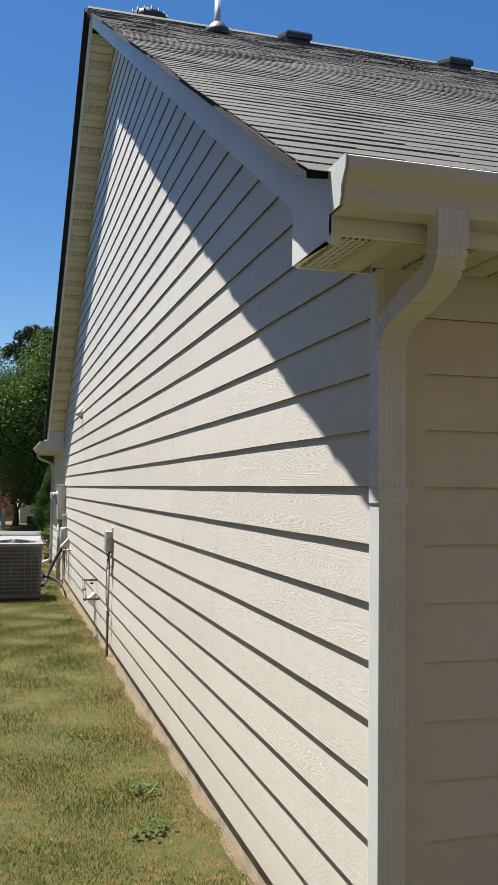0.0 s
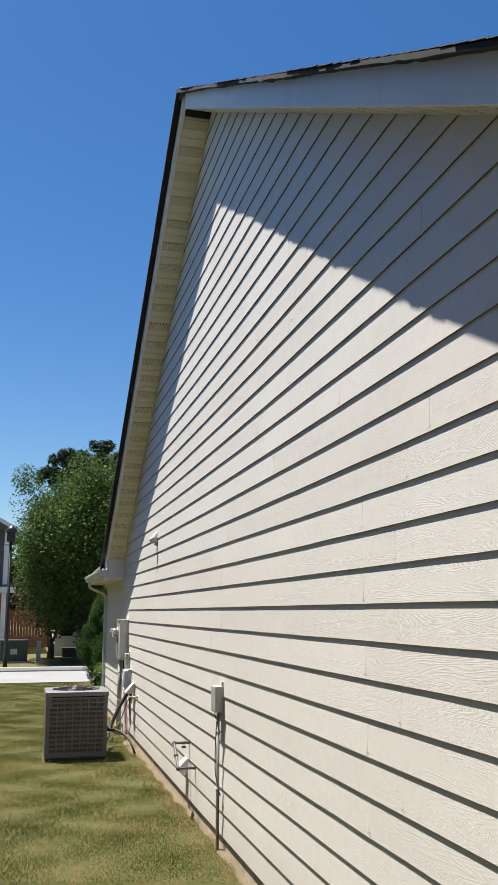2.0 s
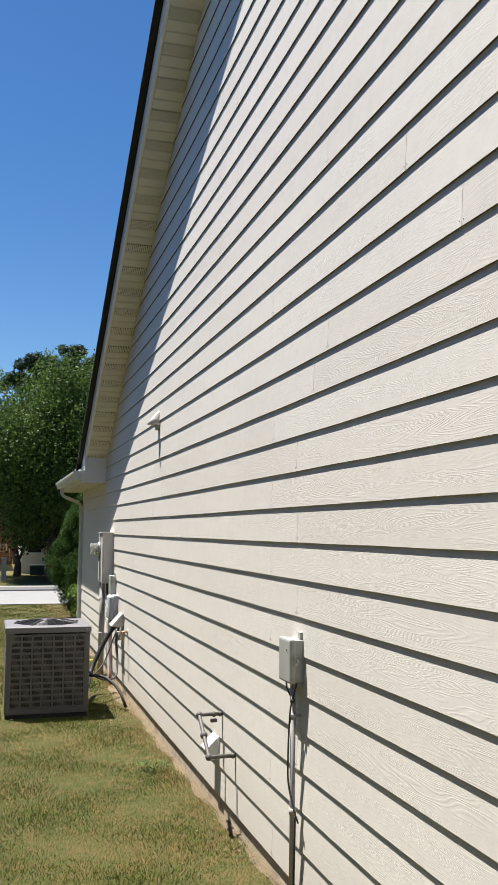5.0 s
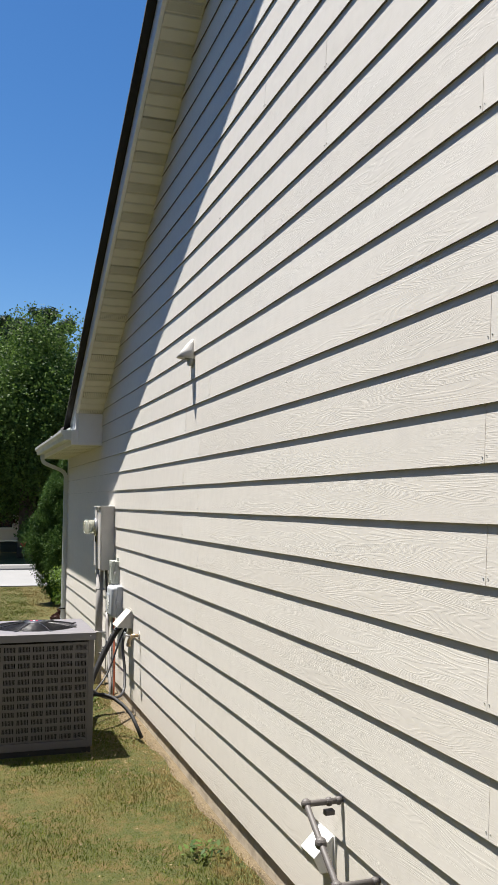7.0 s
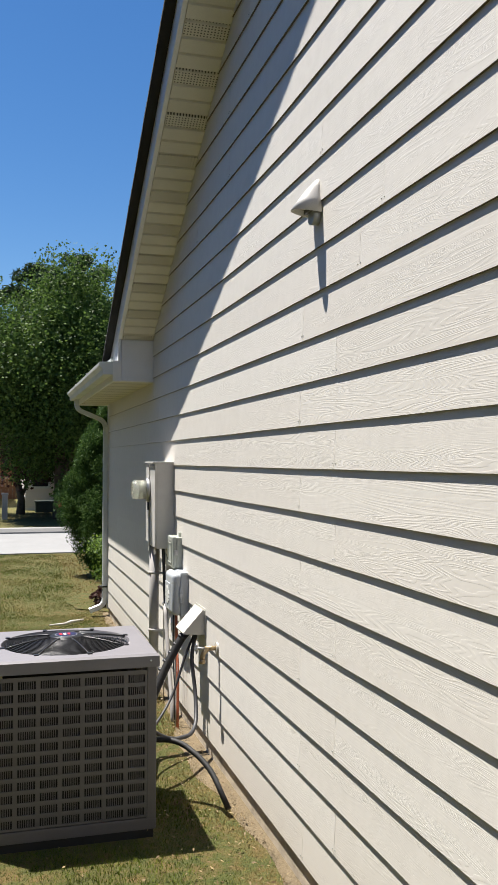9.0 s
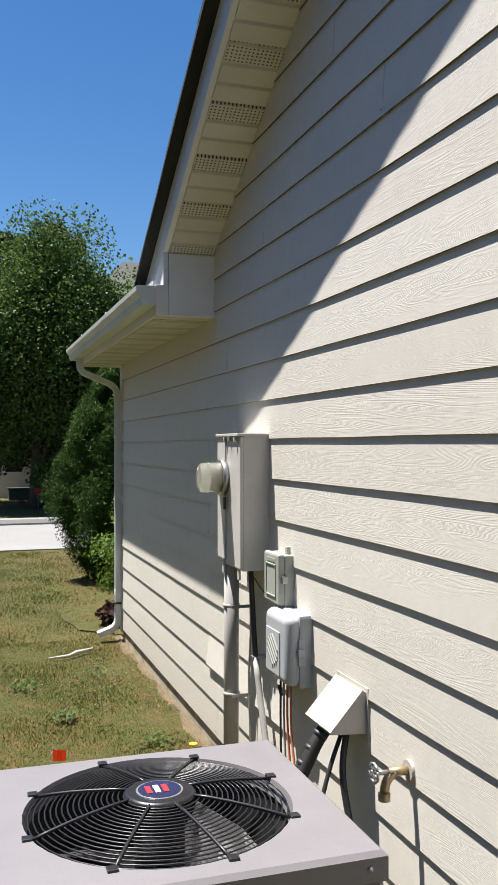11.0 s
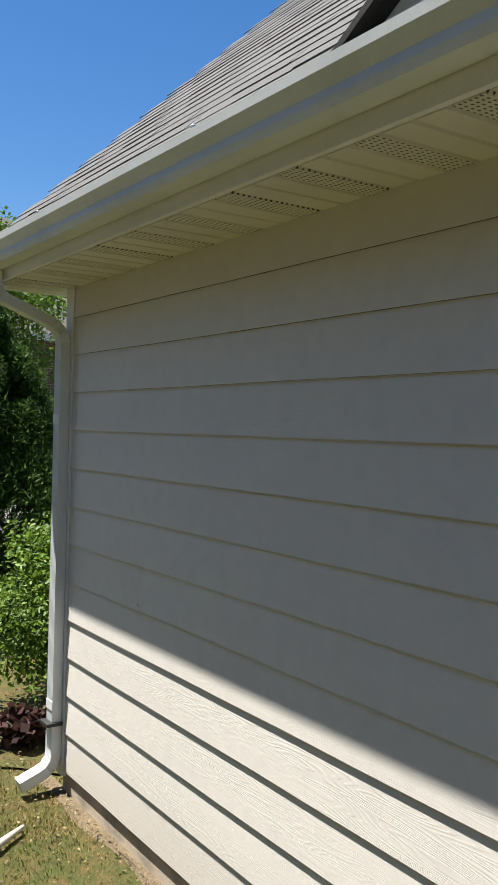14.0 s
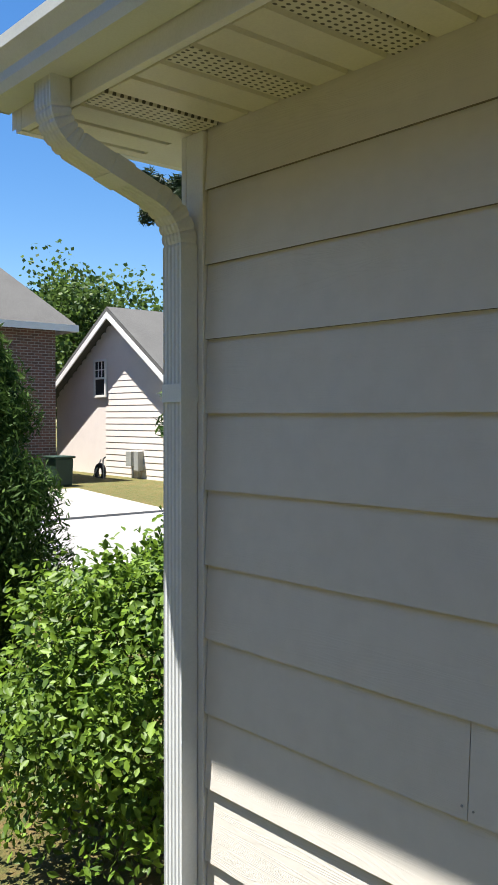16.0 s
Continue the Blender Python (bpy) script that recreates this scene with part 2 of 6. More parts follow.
def foliage_mat(name, dark, light, trans=0.35):
    m, nt, b = nodes_of(name, 0.55)
    b.inputs["Specular IOR Level"].default_value = 0.22
    geo = nt.nodes.new("ShaderNodeNewGeometry")
    c = ramp(nt, geo.outputs["Random Per Island"], [(0.0, dark), (1.0, light)])
    v = coords(nt)
    c = mix(nt, 0.5, c, mix(nt, 1.0, c, ramp(nt, noise_of(nt, v, 1.2, 3), [(0.3, (0.6, 0.6, 0.6)), (0.7, (1.2, 1.2, 1.0))]), "MULTIPLY"))
    nt.links.new(c, b.inputs["Base Color"])
    tr = nt.nodes.new("ShaderNodeBsdfTranslucent")
    nt.links.new(c, tr.inputs[0])
    ms = nt.nodes.new("ShaderNodeMixShader")
    ms.inputs[0].default_value = trans
    nt.links.new(b.outputs[0], ms.inputs[1])
    nt.links.new(tr.outputs[0], ms.inputs[2])
    nt.links.new(ms.outputs[0], nt.nodes["Material Output"].inputs["Surface"])
    return m


def road_mat(name, lo, hi):
    m, nt, b = nodes_of(name, 0.9)
    v = coords(nt)
    c = ramp(nt, noise_of(nt, v, 0.5, 6, 0.7), [(0.3, lo), (0.7, hi)])
    c = mix(nt, 0.3, c, ramp(nt, noise_of(nt, v, 60.0, 3), [(0.3, tuple(x * 0.7 for x in lo)), (0.7, hi)]))
    nt.links.new(c, b.inputs["Base Color"])
    return m


def brick_mat():
    m, nt, b = nodes_of("brick_veneer", 0.9)
    tc = nt.nodes.new("ShaderNodeNewGeometry")
    sep = nt.nodes.new("ShaderNodeSeparateXYZ")
    comb = nt.nodes.new("ShaderNodeCombineXYZ")
    nt.links.new(tc.outputs["Position"], sep.inputs[0])
    nt.links.new(maths(nt, "ADD", sep.outputs[0], sep.outputs[1]), comb.inputs[0])
    nt.links.new(sep.outputs[2], comb.inputs[1])
    br = nt.nodes.new("ShaderNodeTexBrick")
    br.inputs["Scale"].default_value = 1.0
    br.inputs["Brick Width"].default_value, br.inputs["Row Height"].default_value = 0.21, 0.075
    br.inputs["Mortar Size"].default_value = 0.008
    br.inputs["Color1"].default_value = (0.17, 0.085, 0.065, 1)
    br.inputs["Color2"].default_value = (0.10, 0.06, 0.05, 1)
    br.inputs["Mortar"].default_value = (0.30, 0.28, 0.26, 1)
    nt.links.new(comb.outputs[0], br.inputs["Vector"])
    nt.links.new(br.outputs["Color"], b.inputs["Base Color"])
    return m


M_SHINGLE, M_VENTED = shingle_mat(), vented_mat()
M_BLADE, M_SOIL, M_CLAY = grass_blade_mat(), soil_mat(), dirt_mat()
M_LEAF = foliage_mat("oak_leaves", (0.026, 0.060, 0.014), (0.115, 0.185, 0.042), 0.38)
M_STREET = foliage_mat("light_leaves", (0.05, 0.10, 0.015), (0.15, 0.24, 0.035))
M_LEAF_DARK = foliage_mat("far_leaves", (0.02, 0.04, 0.012), (0.07, 0.10, 0.025))
M_PURPLE = foliage_mat("plum_leaves", (0.03, 0.015, 0.015), (0.09, 0.045, 0.04))
M_CEDAR = foliage_mat("cedar_sprays", (0.022, 0.055, 0.016), (0.075, 0.135, 0.03), 0.3)
M_PINE = foliage_mat("pine_needles", (0.015, 0.03, 0.015), (0.05, 0.08, 0.035), 0.2)
M_BUSH = foliage_mat("privet_leaves", (0.04, 0.09, 0.012), (0.18, 0.29, 0.03), 0.36)
M_BUSH.node_tree.nodes["Principled BSDF"].inputs["Specular IOR Level"].default_value = 0.3
M_BUSH.node_tree.nodes["Principled BSDF"].inputs["Roughness"].default_value = 0.5
M_CEDAR.node_tree.nodes["Principled BSDF"].inputs["Specular IOR Level"].default_value = 0.08
M_DRY = foliage_mat("dry_leaves", (0.09, 0.05, 0.022), (0.30, 0.23, 0.13), 0.1)
M_ROAD = road_mat("pale_road", (0.19, 0.19, 0.187), (0.27, 0.268, 0.262))
M_DRIVE = road_mat("driveway_concrete", (0.23, 0.226, 0.212), (0.31, 0.30, 0.28))
M_BRICK = brick_mat()


# ---- builders ----
def mesh_ob(name, bm, material, loc=(0, 0, 0)):
    me = bpy.data.meshes.new(name)
    bmesh.ops.translate(bm, verts=bm.verts, vec=-Vector(loc))
    bm.normal_update()
    bm.to_mesh(me)
    bm.free()
    me.materials.append(material)
    ob = new(name, me)
    ob.location = loc
    return ob


def at_of(ob):
    p = Vector(ob.location)
    while ob.parent:
        ob = ob.parent
        p += Vector(ob.location)
    return p


def part(name, bm, material, parent, label=""):
    """One mesh, given in world places, under a thing or a part."""
    ob = mesh_ob(name, bm, material, at_of(parent))
    ob.location = (0, 0, 0)
    ob.parent = parent
    return tagged(ob, label)


def thing(name, loc, label, category, group=""):
    return tagged(new(name), label, category, group) if loc is None else place(tagged(new(name), label, category, group), loc)


def place(ob, loc):
    ob.location = loc
    return ob


def structure(name, bm, material):
    return tagged(mesh_ob(name, bm, material), kind="structure")


def box(a, b, bevel=0.0, bm=None, segments=2):
    """A box from corner a to corner b, its edges rounded by bevel."""
    own = bmesh.new()
    bmesh.ops.create_cube(own, size=1)
    for v in own.verts:
        v.co = Vector([a[i] + (v.co[i] + 0.5) * (b[i] - a[i]) for i in range(3)])
    if bevel:
        bmesh.ops.bevel(own, geom=own.edges[:], offset=bevel, segments=segments, affect="EDGES", profile=0.6 if segments == 2 else 0.5)
        if segments > 2:
            for f in own.faces:
                f.smooth = f.calc_area() < 0.02
    return own if bm is None else merge(bm, own)


def merge(bm, other):
    me = bpy.data.meshes.new("tmp")
    other.to_mesh(me)
    other.free()
    bm.from_mesh(me)
    bpy.data.meshes.remove(me)
    return bm


def prism(points, axis, lo, hi, bm=None):
    """A polygon, given by its two other coordinates, drawn out along an axis."""
    bm = bm or bmesh.new()
    i = "xyz".index(axis)
    rows = []
    for w in (lo, hi):
        row = []
        for p in points:
            c = list(p)
            c.insert(i, w)
            row.append(bm.verts.new(c))
        rows.append(row)
    n = len(points)
    bm.faces.new(rows[0])
    bm.faces.new(rows[1][::-1])
    for k in range(n):
        bm.faces.new((rows[0][k], rows[1][k], rows[1][(k + 1) % n], rows[0][(k + 1) % n]))
    bmesh.ops.recalc_face_normals(bm, faces=bm.faces)
    return bm


def sweep(path, profile, bm=None, up=(0, 0, 1), smooth=False, scales=None):
    """A closed profile (side, up) carried along a path of points."""
    bm = bm or bmesh.new()
    pts = [Vector(p) for p in path]
    rings = []
    side0 = None
    for i, p in enumerate(pts):
        d = (pts[min(i + 1, len(pts) - 1)] - pts[max(i - 1, 0)]).normalized()
        ref = Vector(up)
        if side0 is None:
            s = d.cross(ref)
            if s.length < 1e-3:
                s = d.cross(Vector((1, 0, 0)))
        else:
            s = side0 - d * side0.dot(d)
        s.normalize()
        side0 = s
        u = s.cross(d).normalized()
        k = scales[i] if scales else 1.0
        rings.append([bm.verts.new(p + s * a * k + u * b * k) for a, b in profile])
    n = len(profile)
    for r0, r1 in zip(rings, rings[1:]):
        for k in range(n):
            f = bm.faces.new((r0[k], r0[(k + 1) % n], r1[(k + 1) % n], r1[k]))
            f.smooth = smooth
    bm.faces.new(rings[0][::-1])
    bm.faces.new(rings[-1])
    bmesh.ops.recalc_face_normals(bm, faces=bm.faces)
    return bm


def circle(r, n=12):
    return [(r * math.cos(2 * math.pi * i / n), r * math.sin(2 * math.pi * i / n)) for i in range(n)]


def pipe(path, r, n=12, bm=None, scales=None):
    return sweep(path, circle(r, n), bm, smooth=True, scales=scales)


def bend(points, r=0.05, steps=6):
    """The path with its corners rounded."""
    pts = [Vector(p) for p in points]
    out = [pts[0]]
    for a, b, c in zip(pts, pts[1:], pts[2:]):
        k = min(r, (b - a).length * 0.48, (c - b).length * 0.48)
        p, q = b + (a - b).normalized() * k, b + (c - b).normalized() * k
        for s in range(steps + 1):
            t = s / steps
            out.append(p * (1 - t) ** 2 + b * 2 * t * (1 - t) + q * t * t)
    out.append(pts[-1])
    return out


def fast_mesh(name, verts, faces_n, material, smooth=False):
    """A mesh of equal polygons, faces_n corners each, from an array of places."""
    me = bpy.data.meshes.new(name)
    n = len(verts)
    me.vertices.add(n)
    me.vertices.foreach_set("co", np.ascontiguousarray(verts, dtype=np.float32).ravel())
    me.loops.add(n)
    me.loops.foreach_set("vertex_index", np.arange(n, dtype=np.int32))
    me.polygons.add(n // faces_n)
    me.polygons.foreach_set("loop_start", np.arange(0, n, faces_n, dtype=np.int32))
    me.polygons.foreach_set("loop_total", np.full(n // faces_n, faces_n, dtype=np.int32))
    me.update(calc_edges=True)
    me.materials.append(material)
    return new(name, me)


# ---- ground, road, far ground ----
def ground_sheet():
    bm = bmesh.new()
    xs = [-600, -200, -60, -20, -10, -6, -4, -3, -2, -1, -0.5, 0, 2, 6, 12, 25, 60, 200, 600]
    ys = [-600, -200, -60, -10, -4, -2, 0, 1, 2, 3, 3.5, 4, 4.5, 5, 5.5, 6, 6.5, 7, 7.5, 8, 8.5, 9, 9.5, 10, 10.5, 11, 12, 14, 16, 18, 20, 22, 24.4, 29.0, 30, 34, 38, 42, 46, 50, 70, 120, 300, 600]
    g = [[bm.verts.new((x, y, ground_z(x, y) - (0.05 if 24.4 < y < 29.5 else 0))) for x in xs] for y in ys]
    for r0, r1 in zip(g, g[1:]):
        for k in range(len(xs) - 1):
            bm.faces.new((r0[k], r0[k + 1], r1[k + 1], r1[k]))
    return structure("ground", bm, M_SOIL)


ground_sheet()
structure("road", box((-90, 24.4, -0.2), (90, 29.0, 0.012)), M_ROAD)
structure("pavement", prism([(3.2, 29.0), (8.3, 29.0), (8.5, 30.0), (9.6, 34.8), (10.9, 38.6), (10.8, 40.0), (10.4, 40.0), (10.4, 37.0), (3.2, 37.0)], "z", -0.1, 0.05), M_DRIVE)
for a, b_ in ((-40, -7.0), (-2.6, 3.2), (9.5, 60)):
    prof = [(29.0, -0.1), (29.0, 0.05), (29.06, 0.13), (29.18, 0.15), (29.18, -0.1)]
    structure("kerb", prism(prof, "x", a, b_), M_DRIVE)
structure("pavement", box((-7.0, 29.0, -0.1), (-2.6, 41.5, 0.04)), M_DRIVE)

# plain unseen walls added beside and behind the walk to hold back sky light
structure("sky_block_wall", box((-7.2, -5.5, -0.4), (-6.9, 24.0, 6.0)), M_BRICK)
structure("sky_block_wall_front", box((-6.9, -5.8, -0.4), (14.0, -5.5, 8.0)), M_BRICK)

# ---- house: core walls ----
def rake_z(y):
    return min(NEAR_Z + NEAR_M * y, FAR_Z + FAR_M * (FAR_Y - y))


wall_pts = [(-0.06, -0.3), (17.3, -0.3), (17.3, SOF_Z + 0.1), (14.38, SOF_Z + 0.1), (14.38, 2.74), (PEAK_Y, PEAK_Z), (0.0, NEAR_Z), (-0.06, NEAR_Z - 0.1)]
wall_west = structure("wall_west", prism([(y, z) for y, z in wall_pts if z > -0.4], "x", 0.02, 0.16), M_SIDING)
structure("foundation", box((0.017, -0.036, -0.35), (0.10, 17.32, 0.118)), M_CONCRETE)
wall_front = structure("wall_front", box((0.16, -0.035, -0.3), (13.0, 0.08, SOF_Z + 0.1)), M_SIDING_X)
structure("wall_rear", box((0.14, 17.16, -0.3), (10.0, 17.3, SOF_Z + 0.15)), M_SIDING_X)
WR_X2, WR_Z2 = 3.6, 6.1
structure("wall_rear_gable", prism([(0.1, SOF_Z), (7.4, SOF_Z), (7.4, 2.6), (WR_X2, WR_Z2), (0.1, 2.75)], "y", 17.16, 17.3), M_SIDING_X)
structure("wall_east", box((12.86, 0.06, -0.3), (13.0, 17.16, 2.6)), M_SIDING)
structure("ceiling", box((0.14, 0.0, 2.3), (12.9, 17.1, 2.4)), M_TRIM)

# corner boards
for nm, a, b_ in (("trim", (-0.004, -0.040, -0.05), (0.018, 0.0, SOF_Z)), ("trim", (-0.004, -0.058, -0.05), (0.085, -0.040, SOF_Z)),
                  ("trim", (-0.004, WALL_FAR + 0.002, 0.08), (0.018, WALL_FAR + 0.07, SOF_Z)), ("trim", (-0.004, WALL_FAR + 0.07, 0.08), (0.085, WALL_FAR + 0.09, SOF_Z))):
    structure(nm, box(a, b_, 0.003), M_TRIM)

# ---- roof slabs ----
TH = 0.205
NR = (1 / math.hypot(1, NEAR_M), NEAR_M / math.hypot(1, NEAR_M))
RIDGE_X2 = 13.3


def slab(y0, y1, z0, z1, x0, x1, th0, th1, name):
    return structure(name, prism([(y0, z0 + th0), (y1, z1 + th0), (y1, z1 + th1), (y0, z0 + th1)], "x", x0, x1), M_DARK)


def soff(y):
    return rake_z(y)


slab(EAVE_Y, PEAK_Y, soff(EAVE_Y), PEAK_Z, NEAR_X + 0.03, RIDGE_X2, TH - 0.06, TH, "roof_front")
RAKE_END = 14.92                   # where the far rake dies into the wing
slab(RAKE_END, PEAK_Y, soff(RAKE_END), PEAK_Z, RAKE_X + 0.03, RIDGE_X2, TH - 0.06, TH, "roof_back")
WM = 0.965
WR_X, WR_Z = 3.6, 2.62 + WM * (3.6 - WING_X)


def wing_start(x):
    """Where the wing's roof comes out of the main slope, at x."""
    z = 2.62 + WM * (x - WING_X)
    return FAR_Y - (z - TH - FAR_Z) / FAR_M


bm = bmesh.new()
wp = [(WING_X, wing_start(WING_X) - 0.1), (WR_X, wing_start(WR_X) - 0.1), (WR_X, 17.62), (WING_X, 17.62)]
lo = [bm.verts.new((x, y, 2.55 + WM * (x - WING_X))) for x, y in wp]
hi = [bm.verts.new((x, y, 2.615 + WM * (x - WING_X))) for x, y in wp]
bm.faces.new(lo); bm.faces.new(hi)
for i in range(4):
    bm.faces.new((lo[i], lo[(i + 1) % 4], hi[(i + 1) % 4], hi[i]))
bmesh.ops.recalc_face_normals(bm, faces=bm.faces)
structure("roof_wing", bm, M_DARK)
structure("roof_wing_back", prism([(2 * WR_X - WING_X, 2.55), (WR_X, WR_Z - 0.07), (WR_X, WR_Z), (2 * WR_X - WING_X, 2.62)], "y", 11.0, 17.62), M_DARK)

# ---- rake fascia, frieze and soffits ----
def rake_board(name, ya, yb, x0, x1, lo, hi):
    za, zb = soff(ya), soff(yb)
    return prism([(ya, za + lo), (yb, zb + lo), (yb, zb + hi), (ya, za + hi)], "x", x0, x1)


seams = [EAVE_Y, 2.3, 5.95, PEAK_Y - 0.001]
for a, b_ in zip(seams, seams[1:]):
    structure("rake_fascia", rake_board("f", a + 0.001, b_ - 0.001, NEAR_X, NEAR_X + 0.028, 0.0, TH - 0.01), M_TRIM)
seams = [PEAK_Y + 0.001, 10.6, RAKE_END]
for a, b_ in zip(seams, seams[1:]):
    structure("rake_fascia", rake_board("f", a + 0.001, b_ - 0.001, RAKE_X, RAKE_X + 0.028, 0.0, TH - 0.01), M_TRIM)



def roof_edge(y0, y1, over, wave, x0):
    """The dark edge of felt and shingle over the fascia, sagging unevenly."""
    bm = bmesh.new()
    n = int(abs(y1 - y0) / 0.06)
    rings = []
    for i in range(n + 1):
        y = y0 + (y1 - y0) * i / n
        s = noise.noise((y * 2.3, 1.7, 0.0)) + 0.6 * noise.noise((y * 9.0, 4.1, 0.0))
        lo, hi, o = TH - 0.024 - wave * max(0, s + 0.15), TH - 0.003 - 0.1 * wave * s, over + 0.25 * wave * s
        z = soff(y)
        rings.append([bm.verts.new(p) for p in ((x0 - 0.0005, y, z + lo + 0.006), (x0 - o, y, z + lo), (x0 - o, y, z + hi), (x0 + 0.03, y, z + hi + 0.002))])
    for a, b_ in zip(rings, rings[1:]):
        for k in range(4):
            bm.faces.new((a[k], a[(k + 1) % 4], b_[(k + 1) % 4], b_[k]))
    bm.faces.new(rings[0]); bm.faces.new(rings[-1][::-1])
    bmesh.ops.recalc_face_normals(bm, faces=bm.faces)
    structure("roof_edge", bm, M_EDGE)


M_EDGE = painted("felt_edge", (0.018, 0.018, 0.018), 0.95, dirt=0.2, bumps=0.8)
roof_edge(EAVE_Y, PEAK_Y - 0.001, 0.074, 0.022, NEAR_X)
roof_edge(PEAK_Y + 0.001, RAKE_END, 0.068, 0.010, RAKE_X)
soffit_rake = structure("soffit_rake", rake_board("s", 0.0, PEAK_Y, NEAR_X + 0.03, 0.02, 0.03, 0.05), M_DARK)
merge_bm = rake_board("s", FAR_Y - 0.02, PEAK_Y, RAKE_X + 0.03, 0.02, 0.03, 0.05)
soffit_rake_far = structure("soffit_rake_far", merge_bm, M_DARK)


PW = 0.0895                        # soffit strip, measured along the level


def rake_panel(i, far):
    """One strip of rake soffit with a rolled groove on its lower side."""
    ya = (0.02 + i * PW) if not far else (FAR_Y + 0.045 - i * PW)
    yb = ya + PW * (1 if not far else -1)
    if (not far and yb > PEAK_Y) or (far and yb < PEAK_Y):
        return None
    y0, y1 = min(ya, yb), max(ya, yb)
    x0 = (RAKE_X if far else NEAR_X) + 0.031
    g = 0.012

    def at(y, up):
        return (y, soff(min(y, FAR_Y)) + up) if far else (y, soff(y) + up)
    return prism([at(y0, 0.012), at(y0 + g, 0.012), at(y0 + g + 0.004, 0.0), at(y1 - 0.002, 0.0), at(y1, 0.012), at(y1, 0.022), at(y0, 0.022)], "x", x0, 0.006)


# far box return and the wing's eave
structure("rake_fascia", prism([(WING_Y + 0.002, 2.601), (WING_Y + 0.002, rake_z(WING_Y) + 0.001), (14.637, 2.601)], "x", RAKE_X + 0.001, RAKE_X + 0.027), M_TRIM)
structure("eave_return", box((RAKE_X + 0.030, WING_Y, SOF_Z + 0.003), (0.016, WING_Y + 0.06, 2.775), 0.003), M_TRIM)
structure("eave_return", box((WING_X, WING_Y, SOF_Z + 0.003), (RAKE_X + 0.0285, WING_Y + 0.06, 2.60), 0.003), M_TRIM)
structure("fascia_wing", box((WING_X, WING_Y + 0.061, SOF_Z + 0.003), (WING_X + 0.02, 17.574, 2.60), 0.002), M_TRIM)
soffit_wing = structure("soffit_wing", box((WING_X + 0.02, WING_Y + 0.03, SOF_Z + 0.03), (0.02, 17.60, SOF_Z + 0.05)), M_DARK)
structure("eave_end", prism([(WING_X, SOF_Z), (0.30, SOF_Z), (0.30, 2.55 + WM * 0.63), (WING_X, 2.55)], "y", 17.575, 17.60), M_TRIM)
structure("soffit_end", box((0.0, 17.3, SOF_Z), (0.30, 17.575, SOF_Z + 0.02)), M_SOFFIT)
structure("barge_board", prism([(WING_X, 2.44), (WR_X, WR_Z - 0.18), (WR_X, WR_Z - 0.01), (WING_X, 2.61)], "y", 17.602, 17.622), M_TRIM)

# front eave
structure("fascia_front", box((NEAR_X, EAVE_Y, SOF_Z + 0.003), (12.9, EAVE_Y + 0.02, 2.56), 0.002), M_TRIM)
structure("eave_cap", prism([(EAVE_Y + 0.025, SOF_Z - 0.003), (-0.003, SOF_Z - 0.003), (-0.003, NEAR_Z - 0.004), (EAVE_Y + 0.025, NEAR_Z + NEAR_M * EAVE_Y + 0.012)], "x", NEAR_X + 0.004, NEAR_X + 0.024), M_TRIM)
structure("eave_back", box((NEAR_X + 0.025, -0.001, SOF_Z - 0.003), (-0.004, 0.014, NEAR_Z + 0.01)), M_TRIM)
soffit_front = structure("soffit_front", box((NEAR_X + 0.026, EAVE_Y + 0.02, SOF_Z + 0.03), (12.9, -0.07, SOF_Z + 0.05)), M_DARK)

# drip edges: pale metal lips under the shingles
structure("drip_edge", box((NEAR_X - 0.008, EAVE_Y - 0.012, 2.55), (12.9, EAVE_Y, 2.575)), M_GUTTER)
structure("drip_edge", box((WING_X - 0.012, WING_Y + 0.02, 2.60), (WING_X, 17.62, 2.622)), M_GUTTER)


